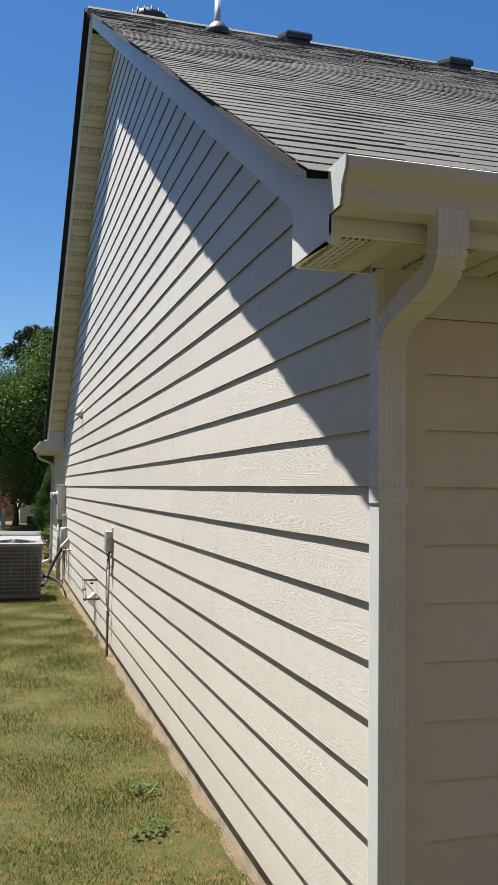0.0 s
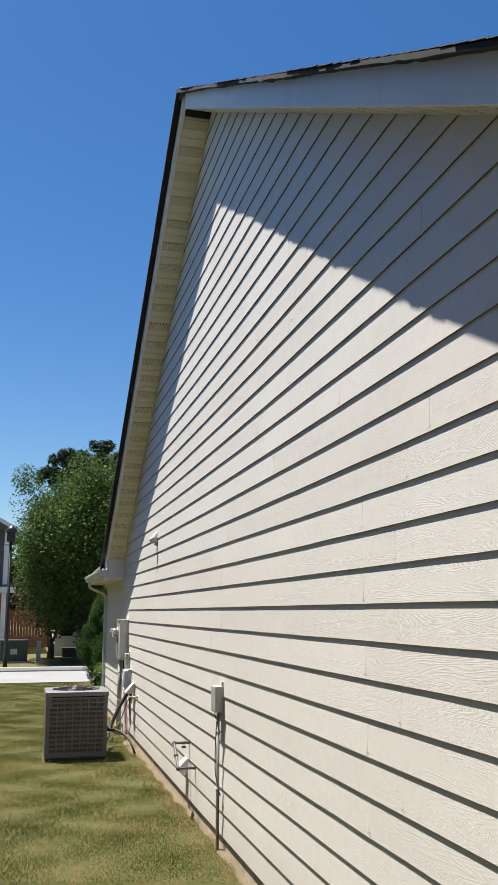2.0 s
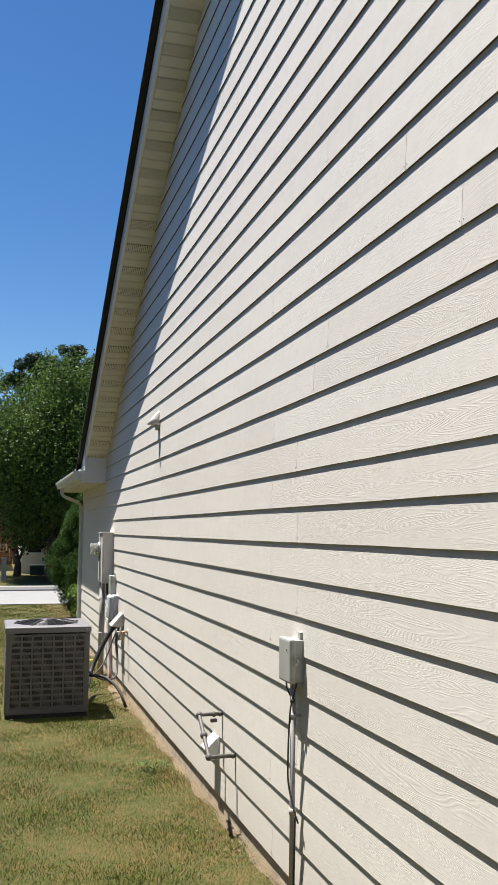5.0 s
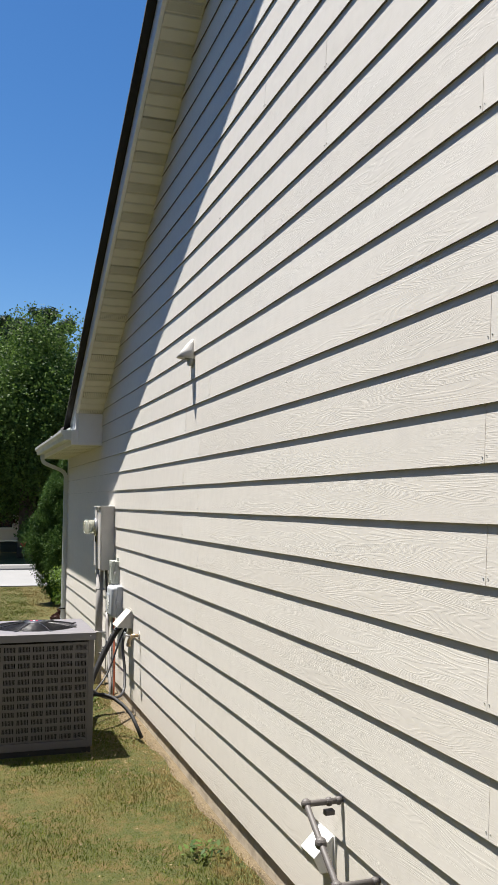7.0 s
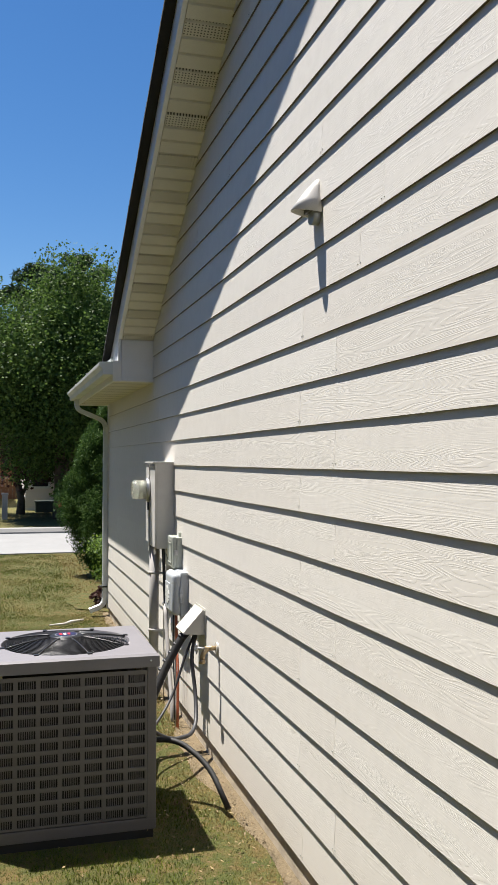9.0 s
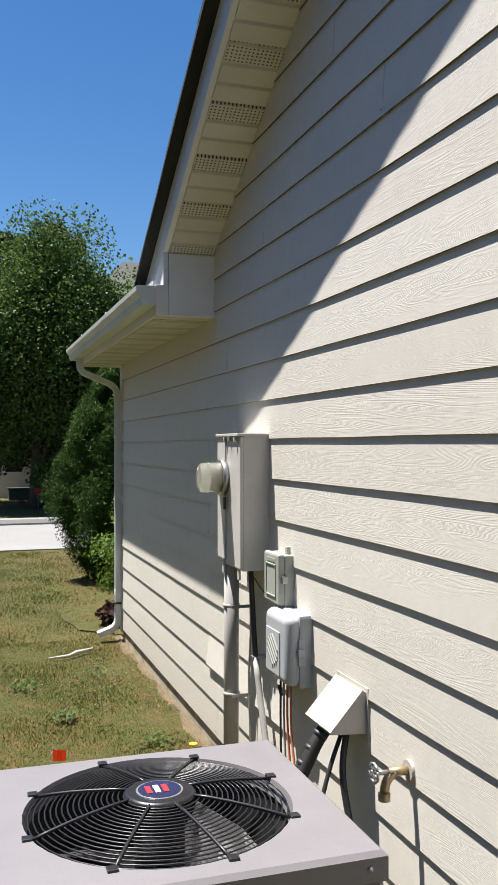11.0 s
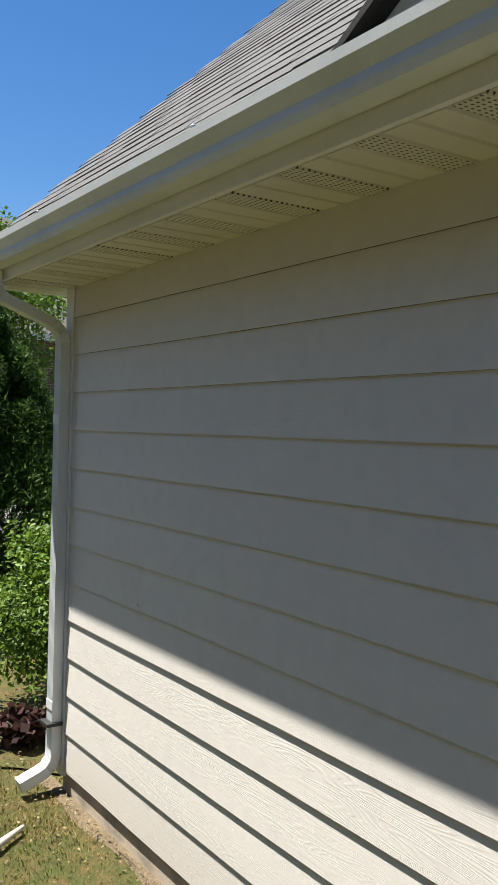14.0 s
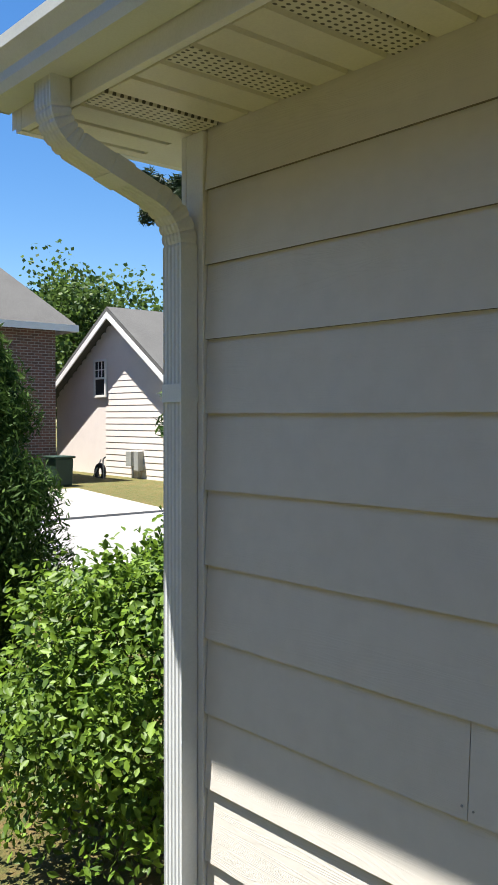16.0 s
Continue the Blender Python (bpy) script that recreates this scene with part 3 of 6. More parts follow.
# ---- gutters and downspouts ----
def gutter(name, start, end, out, label, stops=(), tall=1.0, wide=1.0):
    """A K-profile gutter with end caps and seams; out points away from the fascia."""
    g = thing(name, start, label, "gutter")
    s, e, o = Vector(start), Vector(end), Vector(out)
    k = [(0.0, -0.125), (0.085, -0.125), (0.095, -0.10), (0.096, -0.075), (0.125, -0.035), (0.128, -0.005), (0.120, 0.0), (0.118, -0.008),
         (0.121, -0.033), (0.090, -0.072), (0.089, -0.098), (0.080, -0.119), (0.004, -0.119), (0.004, 0.0), (0.0, 0.0)]
    k = [(a * wide, b_ * tall) for a, b_ in k]
    bm = bmesh.new()
    rings = [[bm.verts.new(p + o * a + Vector((0, 0, b_))) for a, b_ in k] for p in (s, e)]
    n = len(k)
    for i in range(n):
        bm.faces.new((rings[0][i], rings[0][(i + 1) % n], rings[1][(i + 1) % n], rings[1][i]))
    bmesh.ops.recalc_face_normals(bm, faces=bm.faces)
    part("trough", bm, M_GUTTER, g)
    cap = k[:7] + [(0.0, 0.0)]
    d = (e - s).normalized()
    for p, sg in ((s, 1), (e, -1)):
        bm = bmesh.new()
        r = [[bm.verts.new(p + d * w * sg + o * a * 1.0 + Vector((0, 0, b_))) for a, b_ in cap] for w in (-0.004, 0.006)]
        bm.faces.new(r[0]); bm.faces.new(r[1][::-1])
        for i in range(len(cap)):
            bm.faces.new((r[0][i], r[1][i], r[1][(i + 1) % len(cap)], r[0][(i + 1) % len(cap)]))
        bmesh.ops.recalc_face_normals(bm, faces=bm.faces)
        part("end_cap", bm, M_GUTTER, g)
    for q in stops:
        p = s + d * q
        bm = bmesh.new()
        bmesh.ops.create_uvsphere(bm, u_segments=8, v_segments=5, radius=0.009)
        bmesh.ops.translate(bm, verts=bm.verts, vec=p + o * 0.118 * wide + Vector((0, 0, 0.002)))
        part("spike_head", bm, M_STEEL, g)
    return g


gutter("gutter", (NEAR_X - 0.012, EAVE_Y - 0.012, 2.605), (12.9, EAVE_Y - 0.012, 2.605), (0, -1, 0), "white aluminium gutter along the front eave of the house")
gutter("gutter", (WING_X - 0.003, WING_Y - 0.03, 2.585), (WING_X - 0.003, 17.63, 2.585), (-1, 0, 0), "white aluminium gutter along the low eave, faintly streaked", (1.1, 2.3), 0.82, 0.87)


def ribbed(w, d, n=5):
    """The outline of a rectangular downspout, w wide and d deep, with shallow flutes on its broad faces."""
    pts = []
    steps = n * 4
    for i in range(steps + 1):
        t = i / steps
        pts.append((-w / 2 + w * t, d / 2 - (0.0025 if (i % 4) in (1, 2, 3) and 0 < i < steps else 0)))
    for i in range(steps + 1):
        t = i / steps
        pts.append((w / 2 - w * t, -d / 2 + (0.0025 if (i % 4) in (1, 2, 3) and 0 < i < steps else 0)))
    return pts


def duct(path, prof, sidev, bm=None, scales=None):
    """Like sweep, but the side of the profile stays along sidev."""
    bm = bm or bmesh.new()
    pts = [Vector(p) for p in path]
    rings = []
    s = Vector(sidev).normalized()
    for i, p in enumerate(pts):
        d = (pts[min(i + 1, len(pts) - 1)] - pts[max(i - 1, 0)]).normalized()
        u = s.cross(d).normalized()
        k = scales[i] if scales else 1.0
        rings.append([bm.verts.new(p + s * a * k + u * b_ * k) for a, b_ in prof])
    n = len(prof)
    for r0, r1 in zip(rings, rings[1:]):
        for k in range(n):
            bm.faces.new((r0[k], r0[(k + 1) % n], r1[(k + 1) % n], r1[k]))
    bm.faces.new(rings[0][::-1]); bm.faces.new(rings[-1])
    bmesh.ops.recalc_face_normals(bm, faces=bm.faces)
    return bm


def crimped(points, r, n=22):
    """A rounded path with alternate widths, for a crimped elbow."""
    path = bend(points, r, n)
    return path, [1.0 + (-0.075 if 2 < i < len(path) - 3 and i % 4 == 0 else 0.02) for i in range(len(path))]


def downspout(base, label, top, knee, sidev, lowz, foot, band_z, w, d):
    ds = thing("downspout", base, label, "downspout")
    prof = ribbed(w, d)
    path, sc = crimped([top[0], top[1], knee[0], knee[1]], 0.15)
    part("elbow", duct(path, prof, sidev, scales=sc), M_DOWN, ds, "crimped white metal double elbow")
    mid = Vector(top[1]).lerp(Vector(knee[0]), 0.52)
    way = (Vector(knee[0]) - Vector(top[1])).normalized()
    part("joint_band", duct([mid - way * 0.045, mid + way * 0.004], [(a * 1.05, b_ * 1.06) for a, b_ in ((-w / 2, d / 2), (w / 2, d / 2), (w / 2, -d / 2), (-w / 2, -d / 2))], sidev), M_DOWN, ds)
    part("pipe", duct([knee[1], (knee[1][0], knee[1][1], lowz)], prof, sidev), M_DOWN, ds)
    path, sc = crimped(foot, 0.10, 10)
    part("shoe", duct(path, [(a * 1.03, b_ * 1.03) for a, b_ in prof], sidev, scales=sc), M_DOWN, ds)
    bw = [(a * 1.07, b_ * 1.09) for a, b_ in ((-w / 2, d / 2), (w / 2, d / 2), (w / 2, -d / 2), (-w / 2, -d / 2))]
    for z in band_z:
        part("joint_band", duct([(knee[1][0], knee[1][1], z - 0.022), (knee[1][0], knee[1][1], z + 0.022)], bw, sidev), M_DOWN, ds)
    return ds


nd = downspout((0.023, -0.10, -0.1), "white fluted downspout at the front corner of the house", [(0.041, -0.425, 2.50), (0.040, -0.42, 2.345)],
               [(0.015, -0.100, 2.235), (0.015, -0.100, 2.07)], (1, 0, 0), 0.12, [(0.015, -0.100, 0.14), (0.015, -0.100, -0.02), (0.015, -0.36, -0.06)], (1.72,), 0.090, 0.066)
fd = downspout((-0.05, 17.335, 0.0), "white fluted downspout at the far corner, kicked out at its foot", [(-0.358, 17.368, 2.51), (-0.358, 17.368, 2.37)],
               [(-0.030, 17.340, 2.235), (-0.030, 17.340, 2.05)], (0, 1, 0), 0.26, [(-0.030, 17.340, 0.28), (-0.030, 17.340, 0.12), (-0.20, 17.33, 0.06)], (1.80, 0.42), 0.074, 0.048)
part("strap", box((-0.085, 17.288, 0.325), (0.0, 17.388, 0.342), 0.002), M_BLACK, fd, "dark metal strap")

# ---- things on the gable wall ----
FACE = 0.002


def vent_hood():
    """A half-cone of moulded plastic, open below."""
    v = thing("vent_hood", (FACE, 10.46, 2.83), "beige moulded vent hood high on the siding", "wall vent")
    yc, n = 10.462, 14
    arc = [math.pi * i / n for i in range(n + 1)]
    bm = bmesh.new()
    rows = []
    for f, zc in ((0.10, 2.915), (0.35, 2.885), (0.7, 2.835), (1.0, 2.775)):
        rows.append([bm.verts.new((FACE - 0.113 * f * math.sin(a), yc - 0.055 * (0.3 + 0.7 * f) * math.cos(a), zc + (0.012 * math.sin(a) if f == 1.0 else 0))) for a in arc])
    for a_, b_ in zip(rows, rows[1:]):
        for k in range(n):
            bm.faces.new((a_[k], a_[k + 1], b_[k + 1], b_[k])).smooth = True
    bm.faces.new(rows[0])
    bmesh.ops.recalc_face_normals(bm, faces=bm.faces)
    bmesh.ops.solidify(bm, geom=bm.faces[:], thickness=0.003)
    part("hood", bm, M_BOXPAINT, v)
    part("damper", box((-0.045, yc - 0.035, 2.782), (FACE, yc + 0.035, 2.80), 0.003), M_CABLE, v, "dark damper inside the hood")
    part("collar", pipe([(FACE, yc - 0.01, 2.765), (-0.03, yc - 0.01, 2.765)], 0.035, 12), M_GREYBOX, v)


vent_hood()


def disconnect():
    y0, y1, z0, z1, d = 6.487, 6.655, 1.075, 1.285, -0.072
    t = thing("disconnect_box", (FACE, 6.57, z0), "grey metal electrical disconnect box on the siding with a seal", "electrical box")
    part("enclosure", box((d + 0.03, y0 + 0.006, z0 + 0.006), (FACE + 0.01, y1 - 0.006, z1 - 0.004), 0.004), M_GREYBOX, t)
    part("cover", box((d, y0, z0), (d + 0.034, y1, z1), 0.011), M_GREYBOX, t, "grey hinged cover")
    part("latch", box((d + 0.030, y0 - 0.014, 1.175), (d + 0.046, y0 + 0.004, 1.192), 0.003), M_STEEL, t)
    part("latch", box((d + 0.022, y0 - 0.006, 1.163), (d + 0.034, y0 + 0.002, 1.205), 0.002), M_STEEL, t, "bent wire seal")
    part("lug", box((FACE - 0.014, y0 + 0.02, z1 - 0.004), (FACE + 0.01, y0 + 0.055, z1 + 0.032), 0.003), M_GREYBOX, t)
    part("foot", box((FACE - 0.03, y0 + 0.02, z0 - 0.018), (FACE + 0.004, y1 - 0.02, z0 + 0.008), 0.004), M_GREYBOX, t)
    bm = bmesh.new()
    bmesh.ops.create_uvsphere(bm, u_segments=8, v_segments=5, radius=0.006)
    bmesh.ops.translate(bm, verts=bm.verts, vec=(d, y0 + 0.04, 1.235))
    part("screw", bm, M_STEEL, t)
    c = thing("conduit", (-0.03, 6.55, -0.06), "thin grey conduit from the box to the ground", "conduit")
    part("tube", pipe([(-0.034, 6.545, z0), (-0.034, 6.55, 0.5), (-0.034, 6.56, -0.08)], 0.0135), M_PVC, c)
    for z in (0.90, 0.455):
        part("coupling", pipe([(-0.034, 6.548, z), (-0.034, 6.548, z + 0.03)], 0.0175), M_PVC, c)
    part("clamp", box((-0.052, 6.53, 0.912), (FACE, 6.538, 0.924), 0.002), M_STEEL, c)
    c2 = thing("cable", (-0.03, 6.52, 0.0), "black cable hanging beside the conduit", "cable")
    part("wire", pipe(bend([(-0.03, 6.50, z0), (-0.045, 6.505, 1.02), (-0.052, 6.53, 0.96), (-0.055, 6.55, 0.80), (-0.055, 6.56, 0.60), (-0.035, 6.50, 0.46), (-0.02, 6.495, 0.42), (-0.03, 6.52, 0.46), (-0.03, 6.545, 0.0)], 0.06, 5), 0.0045, 8), M_CABLE, c2)
    part("wire", pipe(bend([(-0.05, 6.60, z0 + 0.002), (-0.05, 6.59, 1.04), (-0.036, 6.56, 1.0)], 0.03, 4), 0.0045, 8), M_CABLE, c2)
    part("tie", pipe([(-0.047, 6.51, 1.005), (-0.05, 6.512, 0.985)], 0.011, 8), M_CABLE, c2)


disconnect()


GAS = (8.034, 0.632, 7.715, 0.447, -0.148, -0.160)


def gas_stub():
    t = thing("gas_stub", (FACE, 7.85, 0.5), "dark iron gas pipe stub bent out of the siding", "gas pipe")
    UY, UZ, LY, LZ, O1, O2 = GAS
    p = bend([(0.01, UY, UZ), (O1, UY, UZ), (O2, LY, LZ), (0.01, LY, LZ)], 0.015, 3)
    part("pipe", pipe(p, 0.0125), M_IRON, t)
    mid = ((O1 + O2) / 2, (UY + LY) / 2, (UZ + LZ) / 2)
    for q, r in (((O1, UY, UZ), 0.021), (mid, 0.024), ((O2, LY, LZ), 0.022), ((O1 * 0.35, UY, UZ), 0.018), ((-0.01, LY, LZ), 0.017), ((-0.01, UY, UZ), 0.017)):
        bm = bmesh.new()
        bmesh.ops.create_uvsphere(bm, u_segments=12, v_segments=8, radius=r)
        bmesh.ops.translate(bm, verts=bm.verts, vec=q)
        part("fitting", bm, M_IRON, t)
    part("valve_handle", box((O1 * 0.35 - 0.02, UY - 0.015, UZ - 0.05), (O1 * 0.35 + 0.02, UY + 0.015, UZ - 0.03), 0.003), M_IRON, t)
    t2 = thing("wall_cap", (FACE, 8.17, 0.40), "small white slanted exhaust cap low on the siding", "wall vent")
    bm = prism([(FACE, 0.462), (-0.085, 0.385), (-0.087, 0.392), (-0.006, 0.470)], "y", 8.10, 8.24)
    for y in (8.10, 8.236):
        prism([(FACE, 0.460), (-0.085, 0.385), (-0.060, 0.33), (FACE, 0.33)], "y", y, y + 0.004, bm)
    part("hood", bm, M_TRIM, t2)
    part("flange", box((FACE - 0.004, 8.085, 0.32), (FACE + 0.012, 8.255, 0.475), 0.001), M_TRIM, t2)
    part("flap", box((-0.05, 8.106, 0.335), (-0.046, 8.234, 0.40)), M_BOXPAINT, t2)


gas_stub()


def meter_box():
    y0, y1, z0, z1, d = 13.42, 13.765, 1.145, 1.762, -0.137
    t = thing("meter_box", (FACE, 13.65, z0), "grey-beige electric meter box with a glass meter", "electric meter")
    part("cabinet", box((d + 0.015, y0, z0), (FACE + 0.01, y1, z1), 0.004), M_BOXPAINT, t)
    part("cover", box((d, y0 - 0.003, z0 + 0.01), (d + 0.014, y1 - 0.13, z1 - 0.004), 0.003), M_BOXPAINT, t)
    part("meter_cover", box((d - 0.006, y1 - 0.128, z0 + 0.03), (d + 0.014, y1 + 0.003, z1 - 0.004), 0.003), M_BOXPAINT, t)
    part("top_lip", box((d - 0.014, y0 - 0.008, z1 - 0.002), (FACE, y1 + 0.008, z1 + 0.012), 0.003), M_BOXPAINT, t)
    for y in (13.46, 13.55, 13.62):
        part("hinge_tab", box((d - 0.016, y, z1 - 0.026), (d - 0.002, y + 0.012, z1 - 0.004), 0.002), M_BOXPAINT, t)
    my, mz = 13.665, 1.565
    m = part("meter", pipe([(d - 0.001, my, mz), (d - 0.028, my, mz)], 0.086, 28), M_STEEL, t, "round steel meter ring")
    part("glass", pipe([(d - 0.02, my, mz), (d - 0.095, my, mz), (d - 0.118, my, mz), (d - 0.127, my, mz)], 0.072, 28, scales=[1, 1, 0.95, 0.78]), M_GLASS, m, "clear glass dome")
    part("dial", pipe([(d - 0.02, my, mz), (d - 0.085, my, mz)], 0.058, 24), M_PALE, m, "pale meter dial body")
    part("seal", box((d - 0.022, my - 0.06, mz - 0.15), (d - 0.01, my - 0.04, mz - 0.09), 0.003), M_CABLE, t)
    for y in (y0 + 0.05, y1 - 0.05):
        part("bracket", box((d + 0.005, y - 0.012, z0 - 0.045), (d + 0.016, y + 0.012, z0 + 0.03), 0.002), M_BOXPAINT, t)
    c = thing("conduit", (-0.08, 13.72, 0.0), "thick grey plastic conduit below the meter", "conduit")
    part("tube", pipe([(-0.085, 13.72, z0), (-0.085, 13.73, 0.7), (-0.085, 13.74, -0.05)], 0.037, 18), M_PVC, c)
    for z in (0.93, 0.50):
        part("coupling", pipe([(-0.085, 13.725, z), (-0.085, 13.725, z + 0.018)], 0.0405, 18), M_PVC, c)
        part("clamp", box((-0.10, 13.672, z), (FACE, 13.680, z + 0.016), 0.002), M_STEEL, c)
    c = thing("cable", (-0.05, 13.45, 0.0), "black service cable in grey sleeve under the meter", "cable")
    part("wire", pipe(bend([(-0.06, 13.50, z0), (-0.05, 13.50, 0.95), (-0.05, 13.47, 0.78), (-0.05, 13.44, 0.68)], 0.1, 6), 0.012, 10), M_CABLE, c)
    part("sleeve", pipe(bend([(-0.05, 13.46, 0.74), (-0.05, 13.40, 0.58), (-0.055, 13.28, 0.34), (-0.06, 13.12, 0.08), (-0.06, 13.10, -0.04)], 0.15, 8), 0.015, 10), M_PVC, c)
    part("clamp", box((-0.066, 13.45, 0.735), (FACE, 13.49, 0.748), 0.002), M_STEEL, c)
    c = thing("cable", (-0.04, 13.6, 0.0), "thin ground wire stapled to the wall", "cable")
    part("wire", pipe(bend([(-0.03, 13.60, z0), (-0.03, 13.58, 0.9), (-0.03, 13.63, 0.6), (-0.03, 13.60, 0.3), (-0.03, 13.62, 0.0)], 0.1, 6), 0.005, 7), M_PVC, c)


meter_box()


def small_box():
    y0, y1, z0, z1, d = 13.105, 13.30, 1.035, 1.255, -0.066
    t = thing("telephone_box", (FACE, 13.2, z0), "small grey-green junction box with a hinged lid", "utility box")
    part("case", box((d + 0.028, y0, z0), (FACE + 0.01, y1, z1 - 0.004), 0.006), M_JUNCTION, t)
    part("lid", box((d, y0 + 0.004, z0 + 0.004), (d + 0.030, y1 - 0.004, z1), 0.009), M_JUNCTION, t, "moulded grey-green lid")
    a, b_, c, e = y0 + 0.035, y1 - 0.035, z0 + 0.035, z1 - 0.045
    for q in ((a, b_, c, c + 0.006), (a, b_, e - 0.006, e), (a, a + 0.006, c, e), (b_ - 0.006, b_, c, e)):
        part("panel_ridge", box((d - 0.004, q[0], q[2]), (d + 0.001, q[1], q[3]), 0.001), M_JUNCTION, t)
    part("label_strip", box((d - 0.002, a + 0.01, z1 - 0.036), (d + 0.001, b_ - 0.01, z1 - 0.022)), M_GREYBOX, t)
    part("lock", box((d + 0.012, y0 - 0.016, 1.135), (d + 0.036, y0 + 0.002, 1.165), 0.003), M_STEEL, t)
    part("lug", box((FACE - 0.016, y0 + 0.04, z1 - 0.005), (FACE + 0.01, y0 + 0.065, z1 + 0.028), 0.003), M_JUNCTION, t)


small_box()


def nid_box():
    y0, y1, z0, z1, d = 12.91, 13.18, 0.745, 1.030, -0.105
    t = thing("network_box", (FACE, 13.0, z0), "rounded light grey network box with a striped round emblem", "utility box")
    part("base", box((d + 0.055, y0 - 0.004, z0 - 0.006), (FACE + 0.01, y1 + 0.004, z1 + 0.004), 0.012), M_NID, t)
    part("cover", box((d, y0, z0), (d + 0.072, y1, z1), 0.034, None, 6), M_NID, t, "domed grey plastic cover")
    rim = part("panel", box((d - 0.004, y0 + 0.075, z0 + 0.03), (d + 0.002, y1 - 0.03, z1 - 0.075), 0.002), M_NID, t)
    cy, cz = (y0 + y1) / 2 + 0.02, z0 + 0.125
    for k in range(-2, 3):
        o = k * 0.022
        h = math.sqrt(max(0.062 ** 2 - o * o, 0.0004))
        a = math.radians(40)
        u, w = Vector((0, math.cos(a), math.sin(a))), Vector((0, -math.sin(a), math.cos(a)))
        c = Vector((d - 0.005, cy, cz)) + w * o
        part("stripe", sweep([c - u * h, c, c + u * h], [(-0.006, -0.003), (0.006, -0.003), (0.006, 0.003), (-0.006, 0.003)], up=(1, 0, 0)), M_GREYBOX, t)
    part("latch", box((d + 0.045, y0 - 0.018, 0.87), (d + 0.072, y0 + 0.002, 0.90), 0.004), M_NID, t)
    part("latch_plate", box((d + 0.05, y0 - 0.008, 0.83), (d + 0.075, y0 + 0.002, 0.94), 0.003), M_NID, t)
    c = thing("cable", (-0.05, 13.0, 0.0), "orange and grey wires running down under the network box", "cable")
    for k, (mt, y) in enumerate(((M_ORANGE_W, 12.98), (M_ORANGE_W, 13.02), (M_PVC, 13.06), (M_CABLE, 13.10))):
        part("wire", pipe(bend([(-0.06, y, z0), (-0.05, y + 0.03, 0.55), (-0.055, y - 0.05 + 0.02 * k, 0.35), (-0.05, y - 0.02, 0.2), (-0.06, y - 0.06, -0.02)], 0.08, 5), 0.005, 7), mt, c)
    c = thing("cable", (-0.05, 13.1, 0.7), "black loop of slack cable", "cable")
    loop = [(-0.05, 13.12 + 0.03 * math.cos(a), 0.71 + 0.05 * math.sin(a)) for a in np.linspace(0.4, 6.0, 16)]
    part("wire", pipe(loop, 0.005, 7), M_CABLE, c)
    c = thing("cable", (-0.04, 13.3, 1.1), "thin green wire strung between the boxes", "cable")
    part("wire", pipe([(-0.03, 13.55, 1.10), (-0.035, 13.45, 1.07), (-0.035, 13.3, 1.03), (-0.03, 13.2, 1.02)], 0.003, 6), M_GREENBOX, c)


nid_box()


def line_cover():
    y0, y1 = 12.40, 12.63
    t = thing("line_set_cover", (FACE, 12.53, 0.7), "cream metal hood over the air-conditioner lines", "pipe cover")
    bm = bmesh.new()
    for a, b_ in ((y0, y1),):
        prism([(FACE, 0.855), (-0.135, 0.725), (-0.137, 0.732), (-0.015, 0.868)], "y", a, b_, bm)
    prism([(FACE, 0.855), (-0.135, 0.725), (FACE, 0.715)], "y", y0, y0 + 0.004, bm)
    prism([(FACE, 0.855), (-0.135, 0.725), (FACE, 0.715)], "y", y1 - 0.004, y1, bm)
    part("hood", bm, M_PALE, t)
    part("flange", box((FACE - 0.004, y0 - 0.015, 0.69), (FACE + 0.012, y1 + 0.015, 0.875), 0.001), M_PALE, t)
    h = thing("refrigerant_line", (-0.3, 12.4, 0.3), "thick black insulated refrigerant hose curving to the unit", "hose")
    part("insulation", pipe(bend([(-0.03, 12.55, 0.76), (-0.12, 12.54, 0.68), (-0.25, 12.52, 0.45), (-0.36, 12.45, 0.22), (-0.40, 12.20, 0.14), (-0.45, 11.98, 0.14)], 0.2, 8), 0.026, 14), M_BLACK, h)
    for k in range(5):
        q = Vector((-0.11 - 0.032 * k, 12.54, 0.69 - 0.05 * k))
        part("tape", pipe([q, q + Vector((-0.008, 0, -0.013))], 0.0285, 14), M_CABLE, h, "black tape wrap")
    part("control_cable", pipe(bend([(-0.03, 12.50, 0.74), (-0.10, 12.48, 0.60), (-0.20, 12.44, 0.32), (-0.38, 12.2, 0.20), (-0.46, 12.0, 0.22)], 0.2, 8), 0.008, 8), M_CABLE, h, "thin black control cable")
    h = thing("flexible_conduit", (-0.3, 12.2, 0.3), "black flexible power conduit looping down the wall", "hose")
    part("tube", pipe(bend([(-0.04, 12.47, 0.73), (-0.08, 12.44, 0.58), (-0.06, 12.38, 0.35), (-0.10, 12.20, 0.18), (-0.30, 12.0, 0.22), (-0.46, 11.95, 0.34)], 0.15, 8), 0.012, 10), M_CABLE, h)
    h = thing("flexible_conduit", (-0.1, 11.8, 0.1), "black corrugated drain hose lying at the wall", "hose")
    path = bend([(-0.46, 11.8, 0.30), (-0.30, 11.76, 0.30), (-0.16, 11.62, 0.20), (-0.10, 11.45, 0.03)], 0.12, 14)
    part("tube", pipe(path, 0.014, 10, scales=[1 + 0.1 * (i % 2) for i in range(len(path))]), M_BLACK, h)


line_cover()


